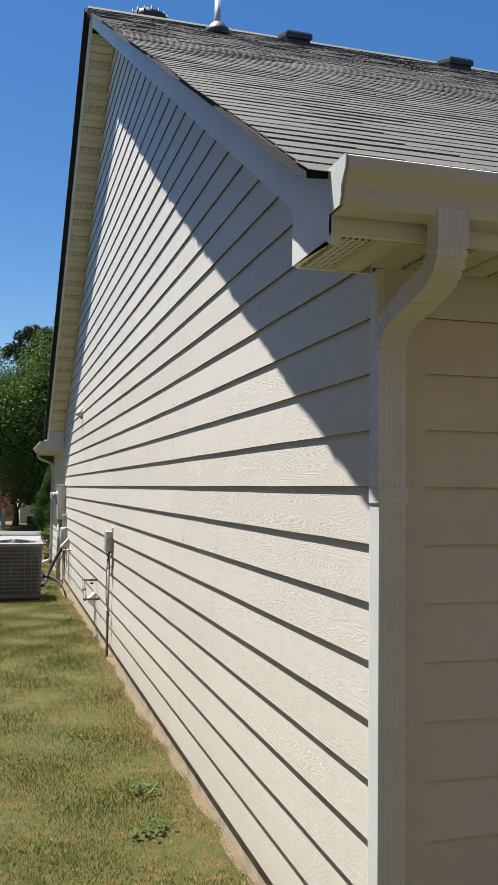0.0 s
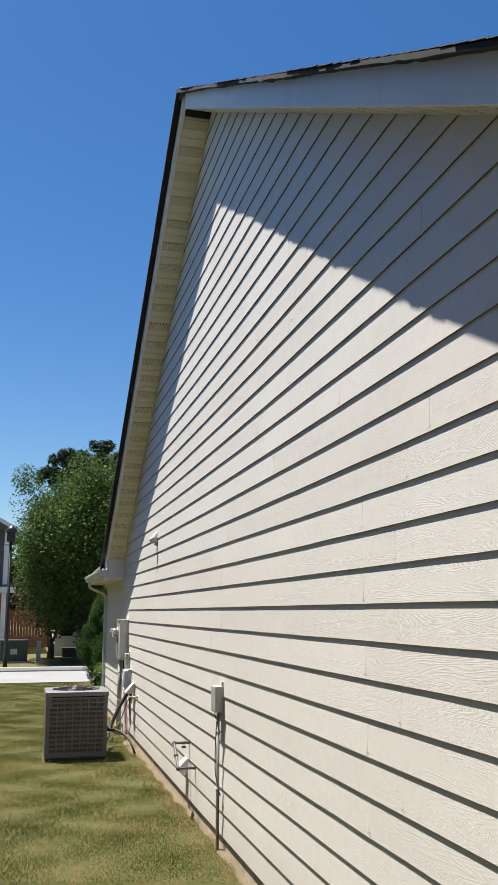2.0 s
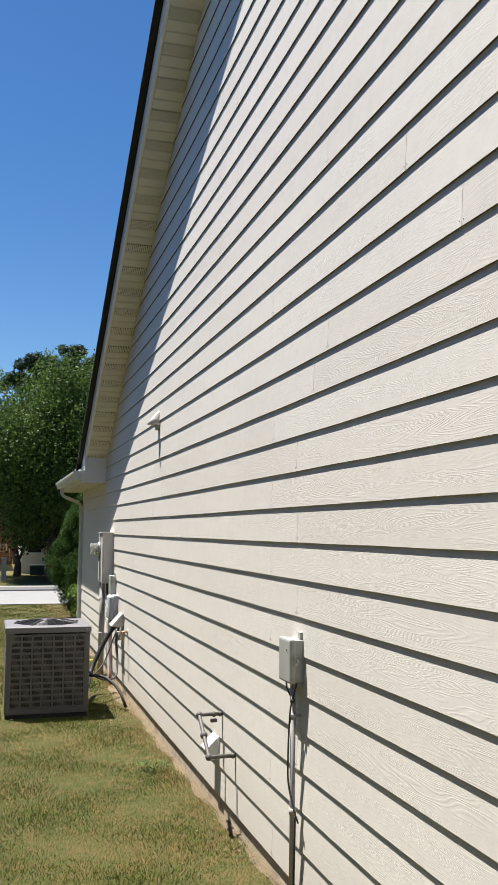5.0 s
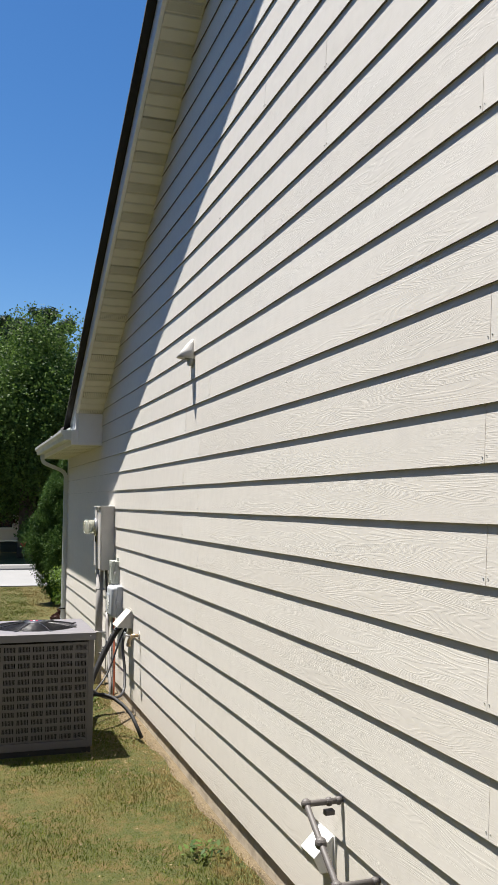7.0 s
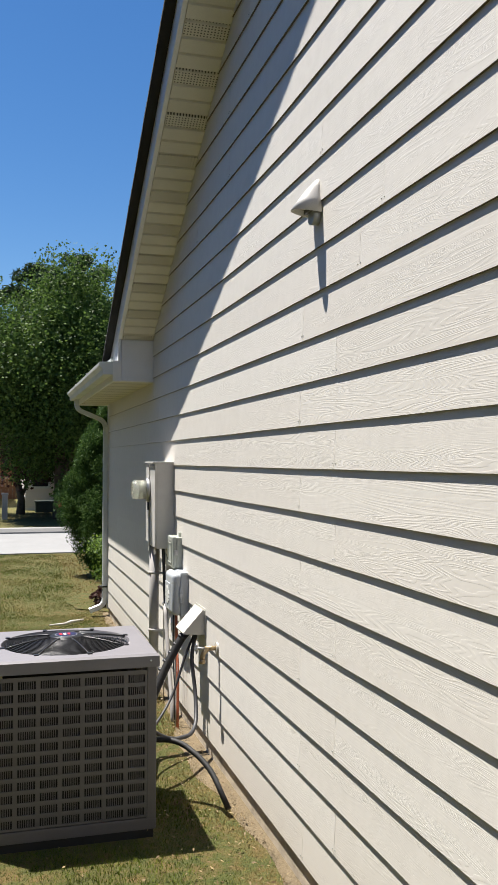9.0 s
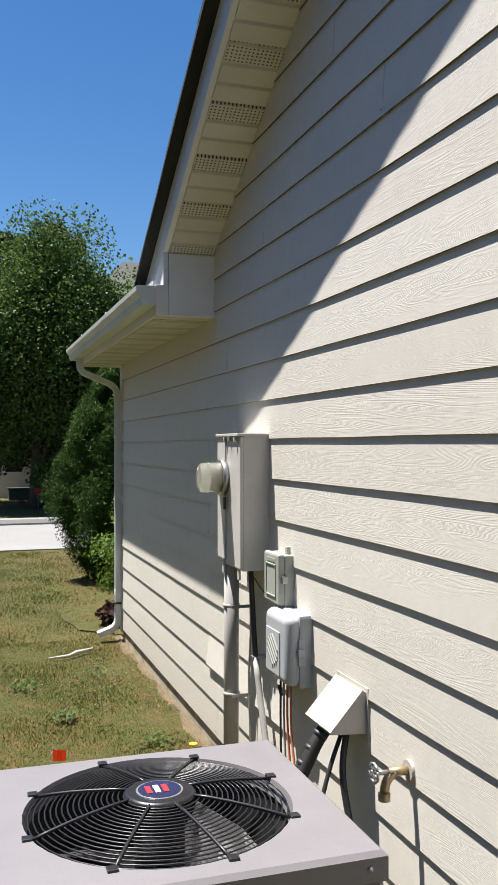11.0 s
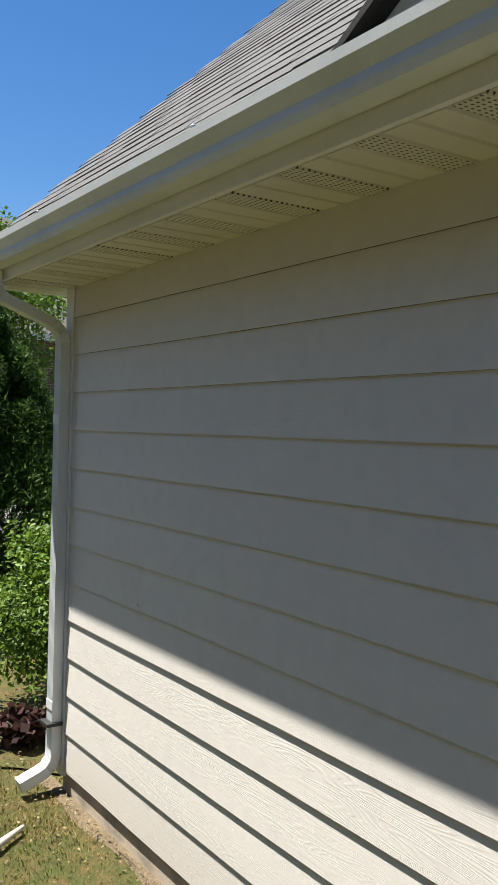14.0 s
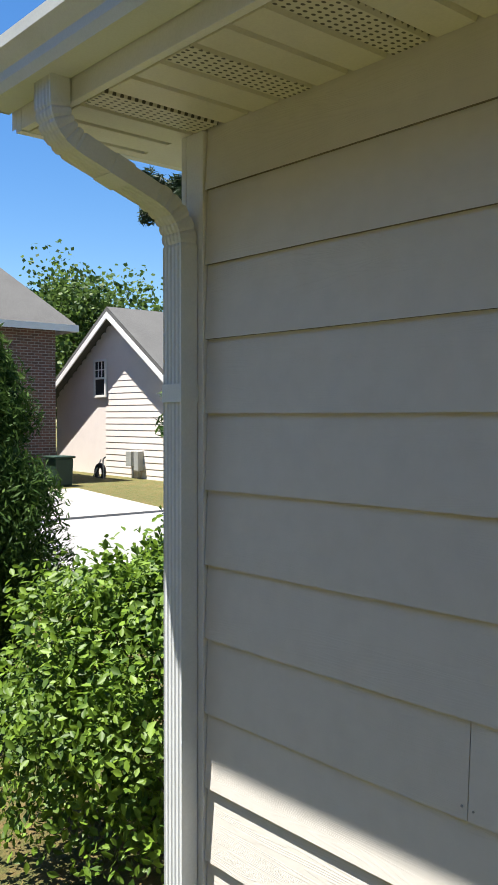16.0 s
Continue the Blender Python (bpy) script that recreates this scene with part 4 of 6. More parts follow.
def faucet():
    t = thing("faucet", (FACE, 12.1, 0.7), "weathered brass garden tap on the wall", "garden tap")
    part("collar", pipe([(FACE + 0.01, 12.09, 0.70), (FACE - 0.012, 12.09, 0.70)], 0.032, 16), M_PALE, t)
    part("body", pipe([(FACE, 12.09, 0.70), (-0.075, 12.09, 0.70)], 0.014, 12), M_BRASS, t)
    part("spout", pipe(bend([(-0.055, 12.09, 0.70), (-0.085, 12.09, 0.675), (-0.09, 12.09, 0.635)], 0.02), 0.015, 12), M_BRASS, t)
    part("vacuum_breaker", pipe([(-0.09, 12.09, 0.64), (-0.09, 12.09, 0.615)], 0.019, 12), M_BRASS, t)
    part("stem", pipe([(-0.07, 12.09, 0.70), (-0.125, 12.09, 0.705)], 0.008, 10), M_STEEL, t)
    w = bmesh.new()
    for i in range(7):
        a = 2 * math.pi * i / 7
        p = Vector((-0.125, 12.09 + 0.03 * math.cos(a), 0.705 + 0.03 * math.sin(a)))
        q = Vector((-0.125, 12.09 + 0.03 * math.cos(a + 0.9), 0.705 + 0.03 * math.sin(a + 0.9)))
        pipe([p, q], 0.005, 6, w)
        pipe([(-0.125, 12.09, 0.705), p], 0.004, 6, w)
    part("wheel", w, M_STEEL, t)


faucet()

# ---- air conditioner ----
def air_conditioner():
    x0, x1, y0, y1, zt = -1.29, -0.492, 11.315, 12.04, 0.86
    t = thing("air_conditioner", ((x0 + x1) / 2, (y0 + y1) / 2, 0.0), "charcoal outdoor air-conditioning unit with louvred sides", "air conditioner")
    # near-black slab added in place of the dark shade beneath the cabinet
    part("pad", box((x0 + 0.01, y0 + 0.01, -0.03), (x1 - 0.01, y1 - 0.01, 0.028), 0.006), M_BLACK, t, "near-black slab standing in for the shade under the unit")
    part("core", box((x0 + 0.03, y0 + 0.03, 0.05), (x1 - 0.03, y1 - 0.03, 0.60), 0.0), M_DARK, t, "dark coil inside")
    part("base_pan", box((x0, y0, 0.03), (x1, y1, 0.085), 0.006), M_AC, t)
    # top with a round opening
    cx, cy, R, n = (x0 + x1) / 2 - 0.0, (y0 + y1) / 2, 0.305, 48
    bm = bmesh.new()

    def sq(a, inset, z):
        ux, uy = math.cos(a), math.sin(a)
        k = 1 / max(abs(ux), abs(uy))
        hx, hy = (x1 - x0) / 2 + 0.012 - inset, (y1 - y0) / 2 + 0.012 - inset
        return (cx + ux * k * hx, cy + uy * k * hy, z)
    angs = sorted(set([2 * math.pi * i / n for i in range(n)]))
    rings = []
    for kind in range(5):
        row = []
        for a in angs:
            if kind == 0:
                row.append(sq(a, 0.0, zt - 0.06))
            elif kind == 1:
                row.append(sq(a, 0.0, zt - 0.008))
            elif kind == 2:
                row.append(sq(a, 0.012, zt + 0.002))
            elif kind == 3:
                row.append((cx + (R + 0.012) * math.cos(a), cy + (R + 0.012) * math.sin(a), zt + 0.006))
            else:
                row.append((cx + R * math.cos(a), cy + R * math.sin(a), zt - 0.03))
        rings.append([bm.verts.new(p) for p in row])
    for r0, r1 in zip(rings, rings[1:]):
        for i in range(n):
            bm.faces.new((r0[i], r0[(i + 1) % n], r1[(i + 1) % n], r1[i]))
    bmesh.ops.recalc_face_normals(bm, faces=bm.faces)
    bmesh.ops.solidify(bm, geom=bm.faces[:], thickness=0.003)
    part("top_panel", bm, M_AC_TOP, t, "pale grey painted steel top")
    part("shroud", pipe([(cx, cy, 0.62), (cx, cy, 0.61)], R + 0.02, 32), M_DARK, t)
    bm = bmesh.new()
    wall = [[bm.verts.new((cx + (R + 0.004) * math.cos(a), cy + (R + 0.004) * math.sin(a), z)) for a in angs] for z in (0.60, zt - 0.028)]
    for i in range(n):
        bm.faces.new((wall[0][i], wall[0][(i + 1) % n], wall[1][(i + 1) % n], wall[1][i]))
    part("fan_ring", bm, M_DARK, t)
    # domed wire guard of rings and spokes
    def dome(r):
        return zt + 0.035 - 0.035 * (r / R) ** 2
    guard = tagged(new("fan_guard"), "black wire fan guard")
    guard.parent = t
    for k in range(18):
        r = 0.085 + (R - 0.085) * k / 17
        pts = [(cx + r * math.cos(2 * math.pi * i / 40), cy + r * math.sin(2 * math.pi * i / 40), dome(r)) for i in range(41)]
        part("wire_ring", pipe(pts, 0.0022, 4), M_WIRE, guard)
    for k in range(8):
        a = 2 * math.pi * (k + 0.35) / 8
        pts = [(cx + r * math.cos(a), cy + r * math.sin(a), dome(r) + 0.004) for r in np.linspace(0.07, R + 0.018, 6)]
        part("spoke", pipe(pts, 0.0042, 6), M_WIRE, guard)
        p = pts[-1]
        part("clip", box((p[0] - 0.012, p[1] - 0.012, zt), (p[0] + 0.012, p[1] + 0.012, zt + 0.011), 0.003), M_WIRE, guard)
    hub = part("hub_cap", pipe([(cx, cy, zt + 0.018), (cx, cy, zt + 0.036), (cx, cy, zt + 0.042)], 0.085, 28, scales=[1, 1, 0.9]), M_WIRE, t, "black round hub cap")
    part("badge_rim", pipe([(cx, cy, zt + 0.041), (cx, cy, zt + 0.0435)], 0.056, 24), M_STEEL, hub)
    part("badge", pipe([(cx, cy, zt + 0.042), (cx, cy, zt + 0.0448)], 0.051, 24), M_BLUE, hub, "dark blue maker's badge")
    for k in range(3):
        part("badge_bar", box((cx - 0.033 + 0.02 * k, cy - 0.022, zt + 0.0445), (cx - 0.020 + 0.02 * k, cy + 0.022, zt + 0.0462)), M_RED if k != 1 else M_TRIM, hub)
    part("motor", pipe([(cx, cy, 0.63), (cx, cy, zt + 0.018)], 0.06, 20), M_DARK, t)
    for k in range(3):
        a0 = 2 * math.pi * k / 3 + 0.5
        bm = bmesh.new()
        va = []
        for r in (0.06, 0.14, 0.22, 0.285):
            wv = 0.22 + 0.28 * (r / 0.285)
            for s, dz in ((-wv, -0.035), (0, 0.0), (wv, 0.045)):
                va.append(bm.verts.new((cx + r * math.cos(a0 + s), cy + r * math.sin(a0 + s), 0.72 + dz)))
        for i in range(3):
            for j in range(2):
                bm.faces.new((va[i * 3 + j], va[i * 3 + j + 1], va[i * 3 + j + 4], va[i * 3 + j + 3]))
        bmesh.ops.solidify(bm, geom=bm.faces[:], thickness=0.002)
        part("fan_blade", bm, M_STEEL, t, "grey metal fan blade")
    # corner posts and louvre panels
    for x in (x0, x1 - 0.045):
        for y in (y0, y1 - 0.045):
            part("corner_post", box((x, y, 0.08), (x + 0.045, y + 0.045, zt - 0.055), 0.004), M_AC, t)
    cols, rows, slots = 7, 12, 8
    zlo, zhi = 0.09, zt - 0.085
    for side in range(4):
        bm = bmesh.new()
        L0 = 0.045
        W = ((x1 - x0) if side in (0, 2) else (y1 - y0)) - 0.09

        def put(u0, u1, w0, w1, dep):
            if side == 0:
                box((x0 + L0 + u0, y0 + 0.001 + dep, w0), (x0 + L0 + u1, y0 + 0.006 + dep, w1), 0, bm)
            elif side == 2:
                box((x0 + L0 + u0, y1 - 0.006 - dep, w0), (x0 + L0 + u1, y1 - 0.001 - dep, w1), 0, bm)
            elif side == 1:
                box((x0 + 0.001 + dep, y0 + L0 + u0, w0), (x0 + 0.006 + dep, y0 + L0 + u1, w1), 0, bm)
            else:
                box((x1 - 0.006 - dep, y0 + L0 + u0, w0), (x1 - 0.001 - dep, y0 + L0 + u1, w1), 0, bm)
        cw, rh = W / cols, (zhi - zlo) / rows
        for r in range(rows + 1):
            z = zlo + r * rh
            put(0, W, max(z - 0.010, zlo), min(z + 0.010, zhi + 0.03), 0.0)
        for c in range(cols + 1):
            u = c * cw
            put(max(u - 0.011, 0), min(u + 0.011, W), zlo, zhi, 0.001)
        for c in range(cols):
            for s in range(1, slots):
                u = c * cw + 0.011 + (cw - 0.022) * s / slots
                put(u - 0.0022, u + 0.0022, zlo, zhi, 0.006)
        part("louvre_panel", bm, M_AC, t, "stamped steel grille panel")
    for x in (x0 + 0.03, x1 - 0.03):
        bm = bmesh.new()
        bmesh.ops.create_uvsphere(bm, u_segments=8, v_segments=5, radius=0.006)
        bmesh.ops.translate(bm, verts=bm.verts, vec=(x, y0 - 0.013, zt - 0.03))
        part("screw", bm, M_STEEL, t)


air_conditioner()


# ---- roof fittings ----
def roof_top(y):
    return NEAR_Z + NEAR_M * y + TH


def roof_fittings():
    y = PEAK_Y + 0.30
    t = thing("roof_turbine", (0.42, y, rake_z(y) + TH), "dark round roof ventilator beside the ridge", "roof vent")
    z = rake_z(y) + TH + 0.10
    part("base", pipe([(0.42, y, z - 0.25), (0.42, y, z + 0.13)], 0.16, 20), M_CABLE, t)
    part("cap", pipe([(0.42, y, z + 0.12), (0.42, y, z + 0.15), (0.42, y, z + 0.24), (0.42, y, z + 0.28)], 0.22, 24, scales=[0.9, 1, 1, 0.72]), M_CABLE, t)
    for k in range(16):
        a = 2 * math.pi * k / 16
        p = (0.42 + 0.222 * math.cos(a), y + 0.222 * math.sin(a))
        part("rib", pipe([(*p, z + 0.14), (*p, z + 0.27)], 0.008, 5), M_CABLE, t)
    y = 6.2
    z = roof_top(y)
    t = thing("vent_pipe", (0.95, y, z), "white plumbing vent pipe with a black boot", "vent pipe")
    part("pipe", pipe([(0.95, y, z - 0.1), (0.95, y, z + 0.42)], 0.033, 16), M_NID, t)
    part("boot", pipe([(0.95, y, z - 0.06), (0.95, y, z + 0.03), (0.95, y, z + 0.10)], 0.14, 18, scales=[1.1, 0.9, 0.45]), M_CABLE, t, "black rubber boot")
    for x in (1.98, 4.02):
        y = 6.7
        z = roof_top(y)
        t = thing("box_vent", (x, y, z), "low dark metal box vent on the shingles", "roof vent", "box vents on the roof")
        part("throat", box((x - 0.14, y - 0.14, z - 0.1), (x + 0.14, y + 0.14, z + 0.07), 0.01), M_CABLE, t)
        bm = box((x - 0.16, y - 0.17, 0.0), (x + 0.16, y + 0.17, 0.075), 0.02)
        for v in bm.verts:
            v.co.z += z + 0.03 + (v.co.y - y) * 0.35
        part("lid", bm, M_CABLE, t)


roof_fittings()


# ---- plants ----
def leaf_cloud(rng, centres, radii, count, size, droop=0.0, stretch=1.0, slim=0.5):
    """Places of small leaf quads scattered about the given centres."""
    pick = rng.integers(0, len(centres), count)
    d = rng.normal(size=(count, 3))
    d /= np.linalg.norm(d, axis=1)[:, None]
    r = rng.random(count) ** 0.45
    p = centres[pick] + d * (radii[pick] * r)[:, None]
    a = rng.normal(size=(count, 3))
    a[:, 2] = a[:, 2] * 0.6 - droop
    a /= np.linalg.norm(a, axis=1)[:, None]
    b_ = np.cross(a, rng.normal(size=(count, 3)))
    b_ /= np.linalg.norm(b_, axis=1)[:, None]
    s = size * (0.6 + 0.8 * rng.random(count))[:, None]
    a, b_ = a * s * stretch, b_ * s * slim
    q = np.stack([p - a * 0.5, p + b_ - a * 0.05, p + a * 0.6, p - b_ - a * 0.05], 1)
    return q.reshape(-1, 3)


def tree(name, x, y, h, r, trunk_h, mat, label, seed, leaves=12000, size=0.16, clumps=70, squash=1.0, low=0.25, category="tree"):
    rng = np.random.default_rng(seed)
    z0 = ground_z(x, y)
    t = thing(name, (x, y, z0), label, category)
    bm = bmesh.new()
    top = Vector((x + rng.normal() * 0.2, y, z0 + h * 0.8))
    tr = 0.03 * h
    path = [Vector((x, y, z0 - 0.1)) + (top - Vector((x, y, z0 - 0.1))) * f + Vector((rng.normal() * 0.08 * f * 3, rng.normal() * 0.08 * f * 3, 0)) for f in np.linspace(0, 1, 7)]
    pipe(path, tr, 10, bm, scales=[1.25, 0.95, 0.8, 0.62, 0.45, 0.3, 0.12])
    part("trunk", bm, M_BARK, t)
    cz, hz = z0 + h * (low + (1 - low) / 2), h * (1 - low) / 2
    d = rng.normal(size=(clumps, 3))
    d /= np.linalg.norm(d, axis=1)[:, None]
    rr = (0.35 + 0.52 * rng.random(clumps) ** 0.7)[:, None]
    c = d * rr * np.array([r, r, hz]) * (1 + 0.12 * rng.normal(size=(clumps, 1)))
    c[:, 2] *= squash
    c += np.array([x, y, cz])
    rad = (0.17 + 0.16 * rng.random(clumps)) * min(r, hz) * 1.25
    for k in range(9):
        q = Vector(c[k * (clumps // 9)])
        s = path[1 + k % 5]
        bm = bmesh.new()
        m = (s + q) / 2 + Vector((0, 0, 0.1 * h * 0.3))
        pipe([s, m, q], tr * 0.35, 7, bm, scales=[1, 0.6, 0.2])
        part("limb", bm, M_BARK, t)
    v = leaf_cloud(rng, c, rad, leaves, size)
    cr = fast_mesh("crown", (v - np.array([x, y, z0])), 4, mat)
    cr.parent = t
    return t


def conifer(name, x, y, h, r, label, seed, mat, leaves=16000, size=0.16, category="conifer", blunt=0.35, z_low=0.02, grow=5.0):
    rng = np.random.default_rng(seed)
    z0 = ground_z(x, y)
    t = thing(name, (x, y, z0), label, category)
    bm = pipe([(x, y, z0 - 0.1), (x, y, z0 + h * 0.5), (x, y, z0 + h * 0.95)], 0.02 * h + 0.03, 8, scales=[1, 0.7, 0.15])
    part("trunk", bm, M_BARK, t)
    n = 260
    f = rng.random(n) ** 1.15
    a = rng.random(n) * 2 * math.pi
    prof = np.minimum(1, (1 - f) ** 0.75 * 1.12 + 0.02) * np.minimum(1, blunt + f * grow)
    R = r * prof * (0.72 + 0.28 * rng.random(n))
    c = np.stack([x + R * np.cos(a), y + R * np.sin(a), z0 + z_low * h + f * h * 0.96], 1)
    rad = (0.10 + 0.10 * rng.random(n)) * r * 1.3 * (0.4 + prof)
    v = leaf_cloud(rng, c, rad, leaves, size, droop=-0.9, stretch=2.6, slim=0.28)
    cr = fast_mesh("crown", (v - np.array([x, y, z0])), 4, mat)
    cr.parent = t
    return t


tree("shade_tree", 0.65, 34.0, 7.55, 2.85, 2.0, M_LEAF, "full-crowned green shade tree on the lawn across the road", 11, 190000, 0.066, 220, low=0.1)
tree("street_tree", 4.2, 34.8, 7.0, 2.6, 1.6, M_STREET, "light green leafy tree in front of the brick house", 19, 42000, 0.085, 150, low=0.2)
tree("plum_tree", -0.5, 36.0, 4.2, 1.6, 1.0, M_PURPLE, "small purple-leaved tree beside the fence", 12, 5000, 0.11, 50, low=0.2)
tree("far_tree", -2.6, 54.0, 5.5, 3.2, 1.0, M_LEAF_DARK, "dark green tree behind the wooden fence", 13, 7000, 0.2, 50, low=0.05)
tree("far_tree", -7.5, 57.0, 7.0, 3.5, 1.0, M_LEAF_DARK, "dark green tree behind the far houses", 14, 7000, 0.2, 50, low=0.1)
tree("far_tree", 5.5, 47.0, 9.0, 4.0, 1.0, M_LEAF, "broad green tree behind the brick house", 15, 16000, 0.17, 80, low=0.1)
tree("far_tree", 12.0, 52.0, 9.5, 4.2, 1.0, M_LEAF_DARK, "dark green tree behind the brick house", 16, 12000, 0.2, 70, low=0.1)
tree("far_tree", 18.0, 50.5, 8.6, 3.8, 1.0, M_LEAF, "green tree between the far roofs", 17, 12000, 0.18, 70, low=0.1)
tree("far_tree", 23.0, 55.0, 9.4, 4.5, 1.0, M_LEAF, "green tree behind the pale house", 18, 9000, 0.22, 60, low=0.1)


def pine(x, y, h, r, label, seed, lo=0.45, taper=0.75):
    rng = np.random.default_rng(seed)
    z0 = ground_z(x, y)
    t = thing("pine", (x, y, z0), label, "pine tree")
    part("trunk", pipe([(x, y, z0 - 0.1), (x + 0.1, y, z0 + h * 0.5), (x, y, z0 + h * 0.97)], 0.2, 9, scales=[1, 0.7, 0.15]), M_BARK, t)
    cs = []
    for k in range(22):
        f = lo + (1 - lo) * (k + rng.random()) / 22
        a = rng.random() * 6.28
        L = r * (1.1 - taper * (f - lo) / (1 - lo)) * (0.7 + 0.4 * rng.random())
        s = Vector((x, y, z0 + h * f * 0.98))
        e = s + Vector((math.cos(a) * L, math.sin(a) * L, 0.10 * L + 0.2))
        m = (s + e) / 2 + Vector((0, 0, -0.05 * L))
        part("limb", pipe([s, m, e], 0.05, 6, scales=[1, 0.7, 0.25]), M_BARK, t)
        for q in np.linspace(0.4, 1.05, 6):
            cs.append(s.lerp(e, q) + Vector(rng.normal(size=3) * 0.25))
    c = np.array([tuple(q) for q in cs])
    v = leaf_cloud(rng, c, np.full(len(c), 0.38), 26000, 0.15, stretch=2.2, slim=0.2)
    cr = fast_mesh("crown", v - np.array([x, y, z0]), 4, M_PINE)
    cr.parent = t


pine(1.7, 50.0, 10.6, 2.7, "tall dark pine rising behind the shade tree", 21, 0.62, 0.25)
pine(19.5, 41.0, 15.0, 4.4, "open-limbed pine behind the pale house", 22, 0.45)
conifer("cedar", 0.60, 20.9, 2.75, 1.0, "dark green columnar juniper on the lawn near the house", 31, M_CEDAR, 230000, 0.019, blunt=0.45, z_low=0.08, grow=1.5)
conifer("cedar", 11.0, 30.6, 6.6, 1.30, "tall narrow juniper on the grass across the road", 32, M_CEDAR, 26000, 0.11, z_low=0.12)


def round_bush(name, x, y, h, r, label, seed, mat, leaves, size):
    rng = np.random.default_rng(seed)
    z0 = ground_z(x, y)
    t = thing(name, (x, y, z0), label, "shrub")
    bm = bmesh.new()
    for k in range(7):
        a = 6.28 * k / 7
        pipe([(x, y, z0 - 0.05), (x + 0.3 * r * math.cos(a), y + 0.3 * r * math.sin(a), z0 + 0.4 * h), (x + 0.7 * r * math.cos(a), y + 0.7 * r * math.sin(a), z0 + 0.8 * h)], 0.018, 6, bm, scales=[1, 0.7, 0.3])
    part("stems", bm, M_BARK, t)
    n = 60
    d = rng.normal(size=(n, 3)); d /= np.linalg.norm(d, axis=1)[:, None]
    c = d * (0.55 + 0.35 * rng.random((n, 1))) * np.array([r, r, h * 0.5]) + np.array([x, y, z0 + h * 0.5])
    v = leaf_cloud(rng, c, np.full(n, 0.24 * r), leaves, size)
    cr = fast_mesh("foliage", v - np.array([x, y, z0]), 4, mat)
    cr.parent = t


round_bush("round_shrub", 1.15, 33.0, 1.5, 0.85, "rounded green shrub under the shade tree", 41, M_LEAF, 4000, 0.08)
round_bush("low_shrub", 2.7, 36.2, 1.0, 0.9, "low dark shrub before the brick house", 42, M_LEAF_DARK, 3000, 0.08)


def privet():
    """The broad-leaved shrub by the far downspout, its nearest leaves built singly."""
    rng = np.random.default_rng(51)
    x, y, h, z0 = 0.86, 18.48, 1.20, 0.0
    t = thing("privet_bush", (x, y, z0), "bright green broad-leaved shrub beside the far corner of the house", "shrub")
    bm = bmesh.new()
    tips = []
    for k in range(34):
        a, q = rng.random() * 6.28, rng.random() ** 0.6
        tip = Vector((x + 0.80 * q * math.cos(a), y + 0.68 * q * math.sin(a), h * (1.00 - 0.34 * q * q) + rng.normal() * 0.05))
        mid = Vector((x, y, 0)).lerp(tip, 0.5) + Vector((0, 0, 0.12))
        pipe([(x + rng.normal() * 0.08, y + rng.normal() * 0.08, -0.05), mid, tip], 0.008, 5, bm, scales=[1, 0.7, 0.35])
        tips.append(tip)
    part("stems", bm, M_BARK, t)

    def leaf_quads(n, surf):
        d = rng.normal(size=(n, 3)); d /= np.linalg.norm(d, axis=1)[:, None]
        d[:, 2] = np.where(d[:, 2] < -0.75, -d[:, 2], d[:, 2])
        lump = 1 + 0.14 * np.sin(d[:, 0] * 9 + 1) * np.sin(d[:, 1] * 8) + 0.10 * np.sin(d[:, 2] * 11)
        rr = (surf + (1 - surf) * rng.random(n)) * lump * (1 + 0.06 * rng.normal(size=n))
        p = np.array([x, y, h * 0.50]) + d * rr[:, None] * np.array([0.90, 0.80, h * 0.50])
        p[:, 2] = np.maximum(p[:, 2], 0.03)
        k = rng.integers(0, len(tips), n)
        tp = np.array([tuple(q) for q in tips])[k] + rng.normal(size=(n, 3)) * np.array([0.03, 0.03, 0.07])
        use = rng.random(n) < 0.12
        p[use] = tp[use]
        return p, d

    p, d = leaf_quads(32000, 0.60)
    nrm = d * 0.6 + rng.normal(size=d.shape) * 0.55 + np.array([0, 0, 0.5])
    nrm /= np.linalg.norm(nrm, axis=1)[:, None]
    a = np.cross(nrm, rng.normal(size=d.shape)); a /= np.linalg.norm(a, axis=1)[:, None]
    b_ = np.cross(nrm, a)
    s = (0.012 + 0.013 * rng.random(len(p)))[:, None]
    L, W, F = a * s, b_ * s * 0.52, nrm * s * 0.16
    left = np.stack([p - L, p - L * 0.1 - W + F, p + L * 0.55 - W * 0.75 + F, p + L], 1)
    right = np.stack([p - L, p + L, p + L * 0.55 + W * 0.75 + F, p - L * 0.1 + W + F], 1)
    v = np.stack([left, right], 1).reshape(-1, 3)
    # share the middle rib so that a leaf is one island
    me = bpy.data.meshes.new("foliage")
    n = len(p)
    verts = np.stack([p - L, p - L * 0.1 - W + F, p + L * 0.55 - W * 0.75 + F, p + L, p + L * 0.55 + W * 0.75 + F, p - L * 0.1 + W + F], 1).reshape(-1, 3) - np.array([x, y, z0])
    me.vertices.add(n * 6)
    me.vertices.foreach_set("co", verts.astype(np.float32).ravel())
    idx = (np.arange(n) * 6)[:, None] + np.array([0, 1, 2, 3, 0, 3, 4, 5])
    me.loops.add(n * 8)
    me.loops.foreach_set("vertex_index", idx.astype(np.int32).ravel())
    me.polygons.add(n * 2)
    me.polygons.foreach_set("loop_start", np.arange(0, n * 8, 4, dtype=np.int32))
    me.polygons.foreach_set("loop_total", np.full(n * 2, 4, dtype=np.int32))
    me.update(calc_edges=True)
